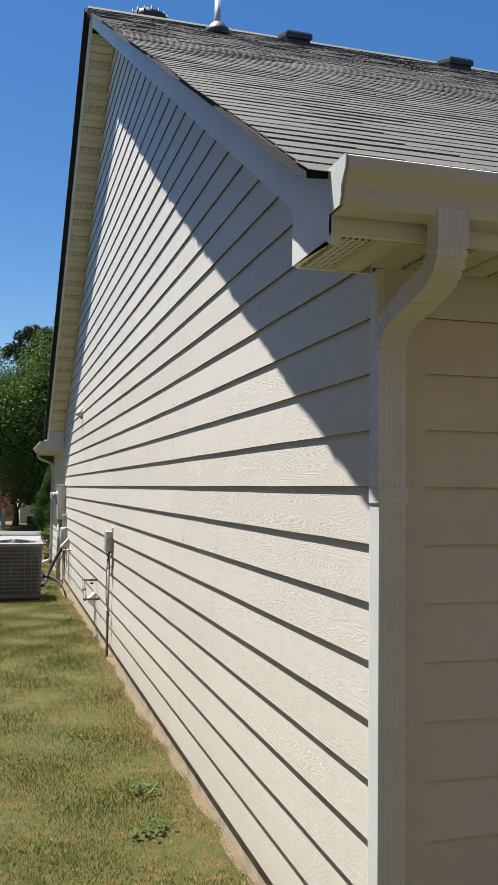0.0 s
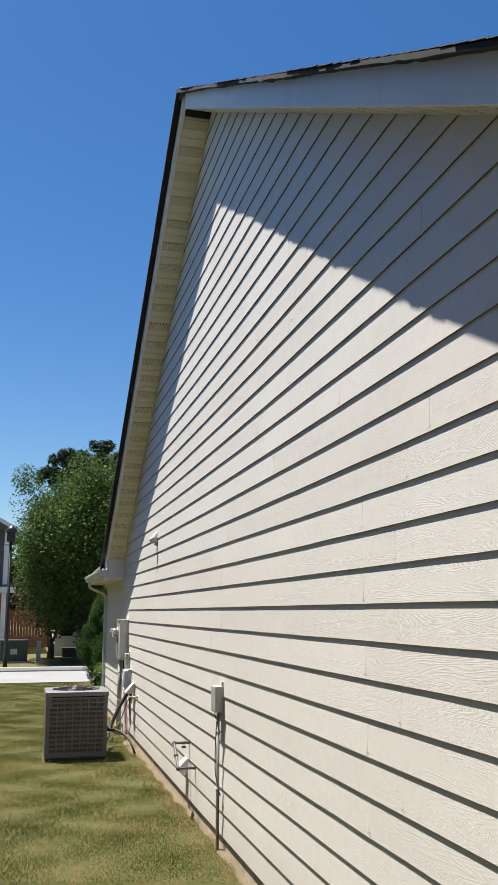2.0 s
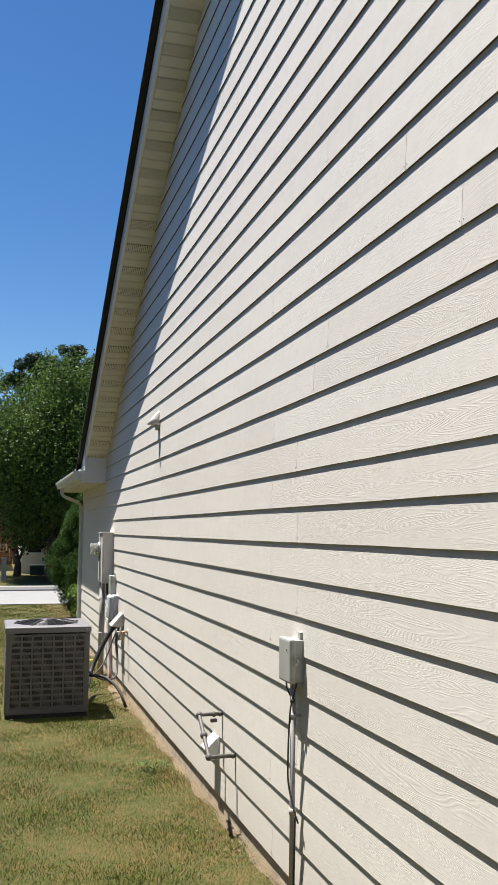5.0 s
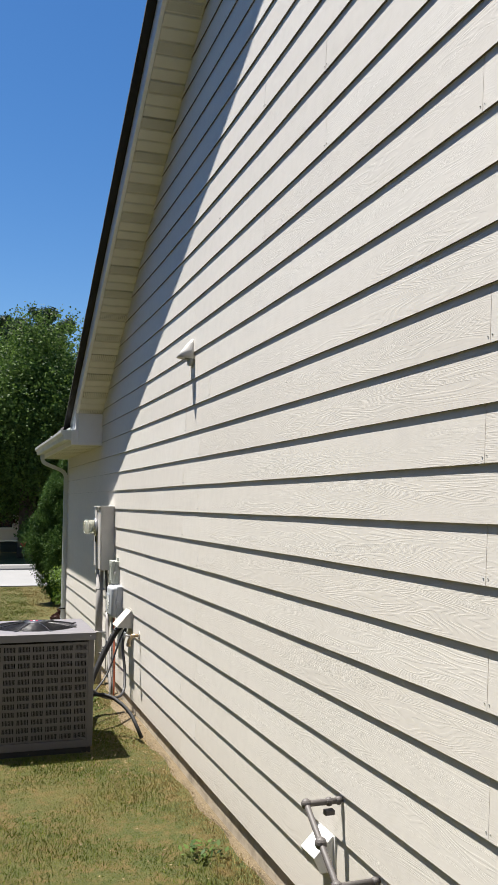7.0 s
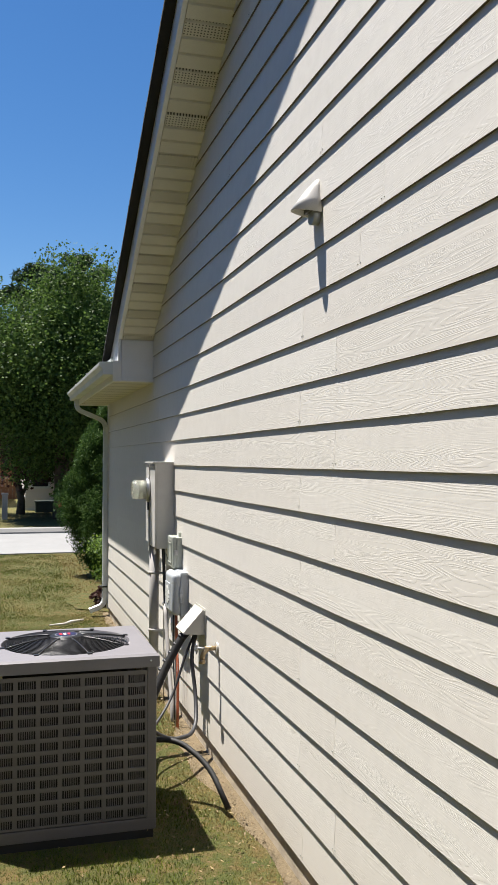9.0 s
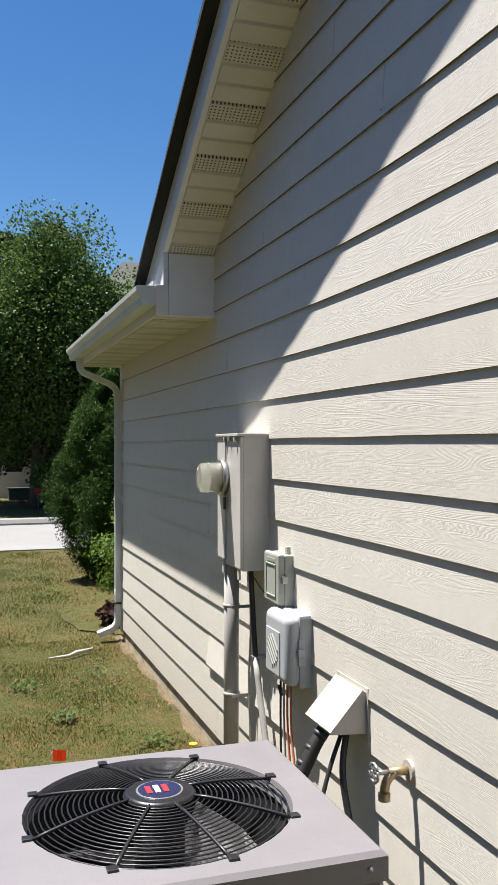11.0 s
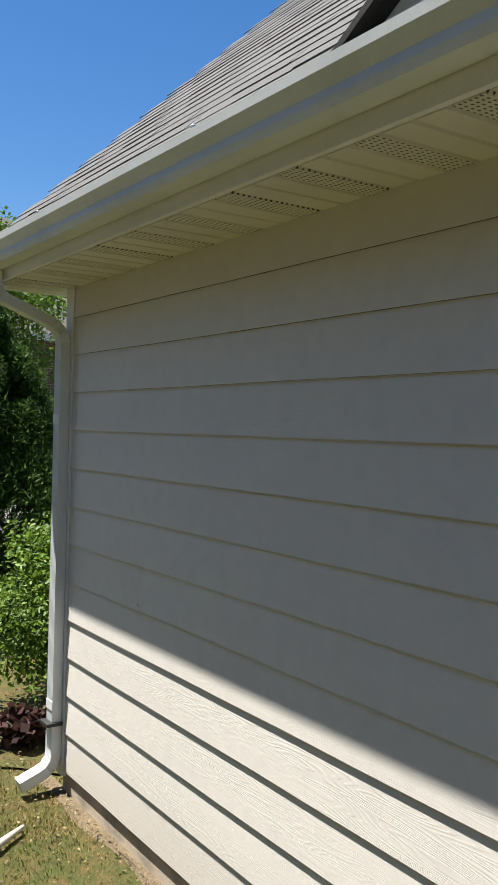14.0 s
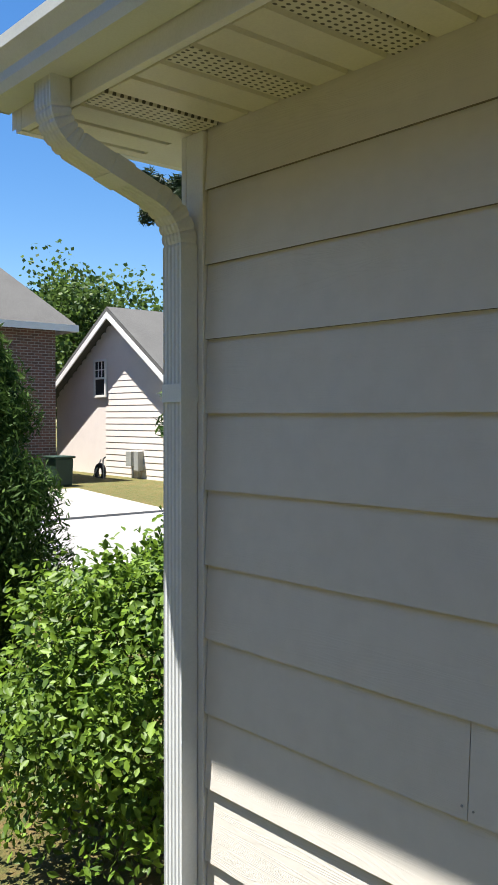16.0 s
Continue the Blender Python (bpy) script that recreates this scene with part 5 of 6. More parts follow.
    me.materials.append(M_BUSH)
    ob = new("foliage", me)
    ob.parent = t
    tagged(ob, kind="stuff")
    lm = bpy.data.meshes.new("leaf")
    lm.from_pydata([(-0.028, 0, 0), (-0.003, -0.014, 0.004), (0.016, -0.010, 0.004), (0.028, 0, 0), (0.016, 0.010, 0.004), (-0.003, 0.014, 0.004)], [], [(0, 1, 2, 3), (0, 3, 4, 5)])
    lm.materials.append(M_BUSH)
    for k in range(280):
        tip = tips[k % len(tips)]
        lf = new("leaf", lm)
        lf.parent = t
        lf.matrix_basis = Matrix.Translation(tip + Vector(rng.normal(size=3) * np.array([0.035, 0.035, 0.06])) - Vector((x, y, z0))) @ Euler((rng.normal() * 0.6, rng.normal() * 0.7, rng.random() * 6.28)).to_matrix().to_4x4()


privet()
round_bush("dark_groundcover", 0.06, 17.98, 0.22, 0.20, "small dark purple-leaved plant at the foot of the bush", 43, M_PURPLE, 350, 0.05)


# ---- far houses ----
def window_of(parent, x, y, z, w, h, axis):
    """A sash window in a wall; axis names the wall's direction."""
    def bx(u0, u1, w0, w1, d0, d1):
        return box((x + u0, y - d1, z + w0), (x + u1, y - d0, z + w1)) if axis == "x" else box((x - d1, y + u0, z + w0), (x - d0, y + u1, z + w1))
    fr = part("window", bx(-w / 2 - 0.07, w / 2 + 0.07, -0.07, 0.0, 0, 0.05), M_TRIM, parent)
    for a in ((-w / 2 - 0.07, w / 2 + 0.07, h, h + 0.07), (-w / 2 - 0.07, -w / 2, 0, h), (w / 2, w / 2 + 0.07, 0, h), (-w / 2, w / 2, h / 2 - 0.03, h / 2 + 0.03)):
        part("frame", bx(*a, 0, 0.05), M_TRIM, fr)
    for k in (1, 2):
        part("glazing_bar", bx(-w / 2 + w * k / 3 - 0.012, -w / 2 + w * k / 3 + 0.012, h / 2, h, 0.01, 0.03), M_TRIM, fr)
    part("glazing_bar", bx(-w / 2, w / 2, h * 0.75 - 0.012, h * 0.75 + 0.012, 0.01, 0.03), M_TRIM, fr)
    part("pane", bx(-w / 2, w / 2, 0, h, 0.0, 0.01), M_PANE, fr)


def pale_house():
    """The house across the road whose gable mirrors this one."""
    x, y0, y1, pk, z0 = 12.5, 34.0, 38.1, 37.4, 0.0
    ez, pz = 2.4, 4.74
    hs = thing("pale_house", (x, y0, z0), "pale pink-beige sided house with a steep grey gable across the road", "house")
    part("wall", prism([(y0, -0.2), (y1 + 3, -0.2), (y1 + 3, ez), (pk, pz), (y0, ez)], "x", x, x + 8), M_HOUSE_PINK, hs)
    bm = bmesh.new()
    k = 0
    while z0 + 0.18 * k < pz - 0.1:
        za = z0 + 0.18 * k
        a = y0 if za < ez else y0 + (za - ez) * (pk - y0) / (pz - ez)
        b_ = y1 if za < ez else y1 + 3 - (za - ez) * (y1 + 3 - pk) / (pz - ez)
        vs = [bm.verts.new(p) for p in ((x - 0.016, a, za), (x - 0.016, b_, za), (x - 0.006, b_, za + 0.18), (x - 0.006, a, za + 0.18), (x, a, za), (x, b_, za))]
        bm.faces.new(vs[:4][::-1]); bm.faces.new((vs[0], vs[1], vs[5], vs[4]))
        k += 1
    part("siding", bm, M_HOUSE_PINK, hs)
    bm = prism([(y0 - 0.5, ez - 0.25), (pk, pz + 0.1), (pk, pz + 0.25), (y0 - 0.5, ez - 0.1)], "x", x - 0.4, x + 8.4)
    prism([(y1 + 3.5, ez - 0.25), (pk, pz + 0.1), (pk, pz + 0.25), (y1 + 3.5, ez - 0.1)], "x", x - 0.4, x + 8.4, bm)
    part("roof", bm, M_SHINGLE, hs)
    bm = prism([(y0 - 0.5, ez - 0.42), (pk, pz - 0.08), (pk, pz + 0.1), (y0 - 0.5, ez - 0.25)], "x", x - 0.42, x - 0.38)
    prism([(y1 + 3.5, ez - 0.42), (pk, pz - 0.08), (pk, pz + 0.1), (y1 + 3.5, ez - 0.25)], "x", x - 0.42, x - 0.38, bm)
    part("barge_board", bm, M_TRIM, hs)
    window_of(hs, x - 0.03, 38.35, 2.47, 0.56, 1.0, "y")
    for y, z, w, h in ((36.45, 0.42, 0.28, 0.42), (36.1, 0.30, 0.22, 0.55)):
        part("meter_box", box((x - 0.2, y, z), (x, y + w, z + h), 0.01), M_GREYBOX, hs)
    for y in (36.55, 36.2):
        part("conduit", pipe([(x - 0.08, y, -0.05), (x - 0.08, y, 0.5)], 0.035, 8), M_PVC, hs)


pale_house()


def brick_house():
    x0, x1, y0, y1, ez = 0.3, 10.35, 37.2, 46.2, 4.3
    hs = thing("brick_house", (x0, y0, 0.1), "dark red-brown brick house with a grey hipped roof", "house")
    part("wall", box((x0 + 0.9, y0, -0.2), (x1, y1, ez)), M_BRICK, hs)
    part("side_bay", box((x0 - 0.6, y0 + 0.6, -0.2), (x0 + 0.89, y1 - 0.5, 5.4)), M_HOUSE_PINK, hs)
    bm = bmesh.new()
    e = 0.45
    lo = [bm.verts.new(p) for p in ((x0 + 0.9 - e, y0 - e, ez - 0.02), (x1 + e, y0 - e, ez - 0.02), (x1 + e, y1 + e, ez - 0.02), (x0 + 0.9 - e, y1 + e, ez - 0.02))]
    m = (y0 + y1) / 2
    hi = [bm.verts.new((x0 + 4.0, m, ez + 4.2)), bm.verts.new((x1 - 2.8, m, ez + 4.2))]
    for f in ((lo[0], lo[1], hi[1], hi[0]), (lo[1], lo[2], hi[1]), (lo[2], lo[3], hi[0], hi[1]), (lo[3], lo[0], hi[0]), lo[::-1]):
        bm.faces.new(f)
    part("roof", bm, M_SHINGLE, hs)
    part("fascia", box((x0 + 0.9 - e, y0 - e - 0.02, ez - 0.18), (x1 + e, y0 - e, ez)), M_TRIM, hs)
    part("fascia", box((x1 + e, y0 - e, ez - 0.18), (x1 + e + 0.02, y1 + e, ez)), M_TRIM, hs)
    ch = part("chimney", box((9.8, 42.2, 4.8), (10.5, 42.8, 7.3), 0.01), M_BRICK, hs)
    part("chimney_cap", box((9.73, 42.13, 7.3), (10.57, 42.87, 7.42), 0.02), M_GREYBOX, ch)
    part("flue", pipe([(10.15, 42.5, 7.4), (10.15, 42.5, 7.85)], 0.14, 12), M_CABLE, ch)
    for z in (0.9, 3.2):
        window_of(hs, x0 - 0.1, y0 + 0.6, z, 0.5, 1.3, "x")
    window_of(hs, x0 + 4.5, y0, 0.9, 1.0, 1.4, "x")


brick_house()


def porch_house():
    x1, y0 = -2.1, 40.5
    hs = thing("porch_house", (x1 - 9, y0, 0.1), "two-storey dark sided house with white trim and a porch", "house")
    part("wall", box((x1 - 9, y0 + 1.6, -0.2), (x1 - 0.5, y0 + 9, 3.0)), M_BRICK, hs)
    part("upper_wall", box((x1 - 9, y0 + 0.6, 3.0), (x1 - 0.35, y0 + 9, 5.7)), M_DARKSIDING, hs)
    part("corner_board", box((x1 - 0.5, y0 + 0.55, 3.0), (x1 - 0.3, y0 + 0.75, 5.7)), M_TRIM, hs)
    part("porch_roof", box((x1 - 9, y0 - 0.3, 2.75), (x1 + 0.1, y0 + 1.0, 3.0), 0.02), M_TRIM, hs)
    part("eave", box((x1 - 9, y0 + 0.2, 2.95), (x1 + 0.1, y0 + 1.0, 3.12), 0.02), M_SHINGLE, hs)
    for x in (x1 - 0.5, x1 - 2.6):
        part("porch_column", box((x, y0, 0.0), (x + 0.2, y0 + 0.2, 2.75), 0.01), M_TRIM, hs)
    bm = prism([(x1 - 9.5, 5.6), (x1 - 4.5, 8.2), (x1 + 0.15, 5.6)], "y", y0 + 0.2, y0 + 9.3)
    part("roof", bm, M_SHINGLE, hs)
    part("barge_board", prism([(x1 + 0.15, 5.45), (x1 + 0.15, 5.65), (x1 - 4.5, 8.25), (x1 - 4.5, 8.05)], "y", y0 + 0.15, y0 + 0.2), M_TRIM, hs)
    window_of(hs, x1 - 3.0, y0 + 0.6, 3.8, 1.0, 1.4, "x")
    window_of(hs, x1 - 4.5, y0 + 1.6, 0.9, 1.0, 1.4, "x")


porch_house()


def wood_fence():
    f = thing("wood_fence", (-1.8, 45.0, 0.2), "brown vertical-board privacy fence behind the road", "fence")
    bm0 = None
    me = None
    for k in range(-40, 14):
        x = -1.4 + 0.145 * k
        if me is None:
            bm = prism([(-0.067, 0.0), (0.067, 0.0), (0.067, 1.83), (0.04, 1.87), (-0.04, 1.87), (-0.067, 1.83)], "y", -0.01, 0.01)
            me = bpy.data.meshes.new("board")
            bm.to_mesh(me); bm.free()
            me.materials.append(M_FENCE)
        ob = new("board", me)
        ob.parent = f
        ob.location = (x + 1.8, 0.0, 0.03 * math.sin(k * 1.7) - 0.05)
    part("rail", box((-8, 45.02, 0.6), (1.2, 45.06, 0.7)), M_FENCE, f)
    part("rail", box((-8, 45.02, 1.7), (1.2, 45.06, 1.8)), M_FENCE, f)


wood_fence()


def street_bits():
    t = thing("transformer_box", (-1.9, 34.0, 0.05), "dark green pad-mounted transformer cabinet", "transformer box")
    part("pad", box((-2.5, 33.5, 0.0), (-1.3, 34.5, 0.10)), M_CONCRETE, t)
    part("cabinet", box((-2.4, 33.6, 0.10), (-1.4, 34.4, 0.85), 0.03), M_GREENBOX, t)
    part("lid", box((-2.44, 33.56, 0.80), (-1.36, 34.44, 0.87), 0.02), M_GREENBOX, t)
    part("label_plate", box((-2.02, 33.585, 0.35), (-1.78, 33.6, 0.55)), M_NID, t)
    t = thing("marker_post", (-1.0, 34.0, 0.05), "short grey utility marker post in the grass", "post")
    part("post", box((-1.08, 33.92, 0.0), (-0.92, 34.08, 0.78), 0.02), M_PVC, t)
    part("cap", box((-1.1, 33.9, 0.76), (-0.9, 34.1, 0.82), 0.02), M_PVC, t)
    t = thing("utility_pedestal", (0.4, 37.0, 0.08), "low dark utility box in the grass", "utility box")
    part("body", box((0.0, 36.7, 0.0), (0.65, 37.2, 0.42), 0.02), M_GREENBOX, t)
    part("lid", box((-0.03, 36.67, 0.40), (0.68, 37.23, 0.45), 0.02), M_GREENBOX, t)
    t = thing("yard_sign", (0.55, 33.0, 0.0), "small red yard sign on a thin stake", "yard sign")
    part("stake", pipe([(0.55, 33, 0.0), (0.55, 33, 0.45)], 0.008, 6), M_STEEL, t)
    bm = pipe([(0.55, 33.01, 0.52), (0.55, 32.99, 0.52)], 0.11, 6)
    part("plate", bm, M_RED, t)
    t = thing("lamp_post", (-2.15, 31.0, 0.05), "tall black lamp post with a lantern head", "street lamp")
    part("post", pipe([(-2.15, 31, 0.0), (-2.15, 31, 1.0), (-2.15, 31, 4.3)], 0.06, 10, scales=[1.4, 0.9, 0.7]), M_LAMP, t)
    part("lantern", box((-2.29, 30.86, 4.3), (-2.01, 31.14, 4.66), 0.04), M_PANE, t, "dark lantern glass")
    part("crown", pipe([(-2.15, 31, 4.64), (-2.15, 31, 4.78), (-2.15, 31, 4.9)], 0.22, 8, scales=[1, 0.7, 0.15]), M_LAMP, t)
    part("arm", pipe([(-2.4, 31, 4.2), (-1.9, 31, 4.2)], 0.02, 6), M_LAMP, t)
    bx, by = 9.5, 35.45
    t = thing("wheelie_bin", (bx, by, 0.05), "dark green wheeled rubbish bin with a lid", "rubbish bin")
    bm = box((bx - 0.26, by - 0.28, 0.08), (bx + 0.26, by + 0.28, 0.76), 0.03)
    for v in bm.verts:
        v.co.x = bx + (v.co.x - bx) * (0.82 + 0.2 * v.co.z)
    part("body", bm, M_BIN, t)
    part("lid", box((bx - 0.30, by - 0.32, 0.76), (bx + 0.30, by + 0.32, 0.82), 0.03), M_BIN, t)
    for x in (bx - 0.18, bx + 0.18):
        part("wheel", pipe([(x - 0.03, by + 0.26, 0.14), (x + 0.03, by + 0.26, 0.14)], 0.10, 14), M_BLACK, t)
    hx, hy = 11.75, 37.2
    t = thing("hose_reel", (hx, hy, 0.0), "garden hose cart with a pale frame", "hose reel")
    loop = [(hx, hy + 0.2 * math.cos(a), 0.24 + 0.2 * math.sin(a)) for a in np.linspace(0, 6.28, 20)]
    part("hose", pipe(loop, 0.07, 8), M_BLACK, t)
    part("frame", pipe(bend([(hx - 0.1, hy - 0.35, 0.0), (hx, hy - 0.15, 0.62), (hx, hy - 0.3, 0.68)], 0.1), 0.02, 8), M_PALE, t)
    part("frame", pipe([(hx - 0.1, hy + 0.3, 0.0), (hx, hy - 0.05, 0.6)], 0.02, 8), M_PALE, t)


street_bits()


FLOWER = (-0.15, 14.22)


def flags():
    for x, y, a in ((-0.90, 14.37, 0.5), (-2.3, 15.6, 1.1)):
        t = thing("marker_flag", (x, y, 0.0), "small orange plastic flag on a wire in the lawn", "marker flag", "orange marker flags in the lawn")
        part("wire", pipe([(x, y, -0.03), (x, y, 0.06), (x + 0.02, y, 0.10)], 0.0015, 5), M_STEEL, t)
        bm = bmesh.new()
        g = [[bm.verts.new((x + 0.02 + 0.028 * i * math.cos(a), y + 0.028 * i * math.sin(a) + 0.008 * math.sin(i * 2.0), 0.105 - 0.02 * j - 0.006 * i)) for i in range(4)] for j in range(4)]
        for j in range(3):
            for i in range(3):
                bm.faces.new((g[j][i], g[j][i + 1], g[j + 1][i + 1], g[j + 1][i]))
        bmesh.ops.solidify(bm, geom=bm.faces[:], thickness=0.001)
        part("flag", bm, M_FLAG, t)
    x, y = FLOWER
    t = thing("dandelion", (x, y, 0.0), "yellow dandelion flowers by the foundation", "flower")
    part("stem", pipe([(x, y, 0.0), (x, y, 0.10)], 0.002, 5), M_BUSH, t)
    bm = bmesh.new()
    for k in range(18):
        a = 6.28 * k / 18
        vs = [bm.verts.new(p) for p in ((x, y, 0.10), (x + 0.022 * math.cos(a - 0.12), y + 0.022 * math.sin(a - 0.12), 0.112), (x + 0.026 * math.cos(a), y + 0.026 * math.sin(a), 0.108), (x + 0.022 * math.cos(a + 0.12), y + 0.022 * math.sin(a + 0.12), 0.112))]
        bm.faces.new(vs)
    part("bloom", bm, M_FLOWER, t)
    # splash block stone at the foot of the downspout
    t = tagged(mesh_ob("splash_stick", pipe([(-0.30, 16.98, 0.025), (-0.45, 16.86, 0.03), (-0.52, 16.80, 0.02), (-0.68, 16.77, 0.02)], 0.016, 8, scales=[0.6, 1.1, 0.9, 0.4]), M_PALE), "pale broken stick lying by the downspout", "stick")


flags()


# ---- lawn ----
def lawn():
    rng = np.random.default_rng(7)
    # bare clay along the foundation and round the downspout
    bm = bmesh.new()
    ys = np.arange(-0.6, 17.6, 0.12)
    rows = []
    for y in ys:
        w = 0.03 + 0.05 * math.sin(y * 2.3) * math.sin(y * 0.9 + 1) + (0.22 if 10.8 < y < 13.5 else 0) * math.exp(-((y - 12.2) / 0.9) ** 2) + 0.09 * math.exp(-((y - 17.2) / 0.6) ** 2)
        w = max(w * 0.5, 0.012)
        rows.append([bm.verts.new((x, y, ground_z(x, y) + h)) for x, h in ((0.03, 0.012), (-0.5 * w, 0.010), (-w - 0.02 * math.sin(y * 9), 0.004), (-w - 0.06, -0.02))])
    for a, b_ in zip(rows, rows[1:]):
        for i in range(3):
            bm.faces.new((a[i], a[i + 1], b_[i + 1], b_[i])).smooth = True
    tagged_ground = structure("bare_ground", bm, M_CLAY)
    bm = bmesh.new()
    bmesh.ops.create_circle(bm, cap_ends=True, radius=0.75, segments=24)
    for v in bm.verts:
        v.co = Vector((0.55 + v.co.x * 1.25 + 0.05 * math.sin(v.co.y * 20), 18.35 + v.co.y * 1.3, 0.006))
    structure("planting_bed", bm, M_SOIL)

    def blades(n, x0, x1, y0, y1, h0, h1, w):
        x = x0 + (x1 - x0) * rng.random(n)
        y = y0 + (y1 - y0) * rng.random(n)
        edge = 0.015 + 0.05 * np.abs(np.sin(y * 2.3)) + 0.10 * np.exp(-((y - 17.2) / 0.6) ** 2) + 0.12 * np.exp(-((y - 12.2) / 0.9) ** 2)
        keep = np.where(x > -edge, rng.random(n) < 0.75, True) & ~((x > -1.31) & (x < -0.47) & (y > 11.30) & (y < 12.06))
        keep &= ~((x > -0.02) & (y < 17.4))
        x, y = x[keep], y[keep]
        n = len(x)
        z = ground_z(x, y) - 0.004
        a = rng.random(n) * 6.28
        lean = rng.normal(size=(n, 2)) * 0.45
        clump = 0.75 + 0.35 * np.sin(x * 5.1 + np.sin(y * 3.3)) * np.sin(y * 4.7)
        h = (h0 + (h1 - h0) * rng.random(n)) * np.clip(clump, 0.45, 1.3)
        ww = w * (0.6 + 0.8 * rng.random(n))
        p = np.stack([x, y, z], 1)
        du = np.stack([np.cos(a) * ww, np.sin(a) * ww, 0 * a], 1)
        tip = p + np.stack([lean[:, 0] * h, lean[:, 1] * h, h], 1)
        return np.stack([p - du, p + du, tip], 1).reshape(-1, 3)
    v = np.concatenate([blades(340000, -3.4, 0.0, 0.5, 9.0, 0.010, 0.030, 0.0022), blades(300000, -3.2, 0.0, 9.0, 17.5, 0.010, 0.030, 0.0022),
                        blades(170000, -5.5, 3.5, 17.4, 24.3, 0.015, 0.042, 0.0035), blades(60000, -5.0, -3.2, 2.0, 17.5, 0.015, 0.045, 0.004),
                        blades(30000, -2.6, 0.0, -3.5, 0.5, 0.018, 0.05, 0.004)])
    g = fast_mesh("grass", v, 3, M_BLADE)
    tagged(g, "short summer lawn with straw-coloured patches", "grass", kind="stuff")
    # fallen leaves and bits of straw
    n = 3000
    x = -0.03 - 2.9 * rng.random(n) ** 2.2
    y = 1.0 + 17.0 * rng.random(n)
    x[:700] = -0.02 - 0.7 * rng.random(700) ** 1.5
    y[:700] = 15.2 + 2.6 * rng.random(700)
    x[700:1300] = -0.02 - 0.45 * rng.random(600)
    y[700:1300] = 10.6 + 3.4 * rng.random(600)
    z = np.array([ground_z(a, b_) for a, b_ in zip(x, y)]) + 0.035 + 0.012 * rng.random(n)
    p = np.stack([x, y, z], 1)
    a = rng.normal(size=(n, 3)); a[:, 2] *= 0.35; a /= np.linalg.norm(a, axis=1)[:, None]
    b_ = np.cross(a, np.array([0, 0, 1.0]) + rng.normal(size=(n, 3)) * 0.3); b_ /= np.linalg.norm(b_, axis=1)[:, None]
    s = (0.004 + 0.009 * rng.random(n))[:, None]
    v = np.stack([p - a * s, p - b_ * s * 0.45, p + a * s, p + b_ * s * 0.45], 1).reshape(-1, 3)
    tagged(fast_mesh("leaf_litter", v, 4, M_DRY), "scattered small dry leaves on the lawn", "leaf litter", kind="stuff")
    # weeds by the foundation
    n = 420
    c = np.array([(-0.35, 1.9), (-0.30, 2.5), (-1.6, 1.9), (-0.22, 9.3), (-0.25, 14.6), (-0.4, 16.2), (-0.7, 15.2), (-0.9, 16.0), (-0.3, 12.9)])
    k = rng.integers(0, len(c), n)
    q = c[k] + rng.normal(size=(n, 2)) * 0.06
    p = np.stack([q[:, 0], q[:, 1], np.array([ground_z(*t) for t in q]) + 0.03 + 0.03 * rng.random(n)], 1)
    a = rng.normal(size=(n, 3)); a[:, 2] = 0.4; a /= np.linalg.norm(a, axis=1)[:, None]
    b_ = np.cross(a, np.array([0, 0, 1.0])); s = (0.014 + 0.014 * rng.random(n))[:, None]
    v = np.stack([p - a * s, p - b_ * s * 0.5, p + a * s, p + b_ * s * 0.5], 1).reshape(-1, 3)
    tagged(fast_mesh("weeds", v, 4, M_LEAF), "low green weeds at the wall's foot", "weeds", kind="stuff")


lawn()


# ---- pieces: soffit panels ----
def flat_panel(a, b, across, c0, c1):
    """A level soffit strip from a to b with a rolled groove at its first edge."""
    z = SOF_Z
    prof = [(a, z + 0.010), (a + 0.012, z + 0.010), (a + 0.016, z), (b - 0.002, z), (b, z + 0.010), (b, z + 0.02), (a, z + 0.02)]
    return prism(prof, across, c0, c1)


def row_soffits():
    for i in range(90):
        for far, par in ((False, soffit_rake), (True, soffit_rake_far)):
            bm = rake_panel(i, far)
            if bm:
                part("soffit_panel", bm, M_VENTED if i % 3 == (1 if far else 2) else M_SOFFIT, par)
    w = 0.1015
    part("soffit_panel", flat_panel(17.519, 17.5735, "x", WING_X + 0.021, 0.0), M_SOFFIT, soffit_wing)
    for i in range(33):
        y1 = 17.519 - i * w
        if y1 - w < WING_Y + 0.03:
            break
        part("soffit_panel", flat_panel(y1 - w, y1, "x", WING_X + 0.021, 0.006 if y1 < 17.3 else 0.0), M_VENTED if i % 3 == 2 else M_SOFFIT, soffit_wing)
    for i in range(36):
        x = NEAR_X + 0.028 + i * w
        part("soffit_panel", flat_panel(x, x + w, "y", EAVE_Y + 0.021, -0.002 if x < -0.1 else -0.06), M_VENTED if i % 3 == 0 else M_SOFFIT, soffit_front)


row_soffits()


# ---- pieces: siding boards ----
STUD, BOARD = 0.4064, 3.658


def near_limit(z):
    return 0.0 if z < NEAR_Z + 0.02 else (z - 0.02 - NEAR_Z) / NEAR_M


def far_limit(z):
    if z < SOF_Z + 0.01:
        return WALL_FAR
    return min(14.36, FAR_Y + (FAR_Z + 0.02 - z) / FAR_M)


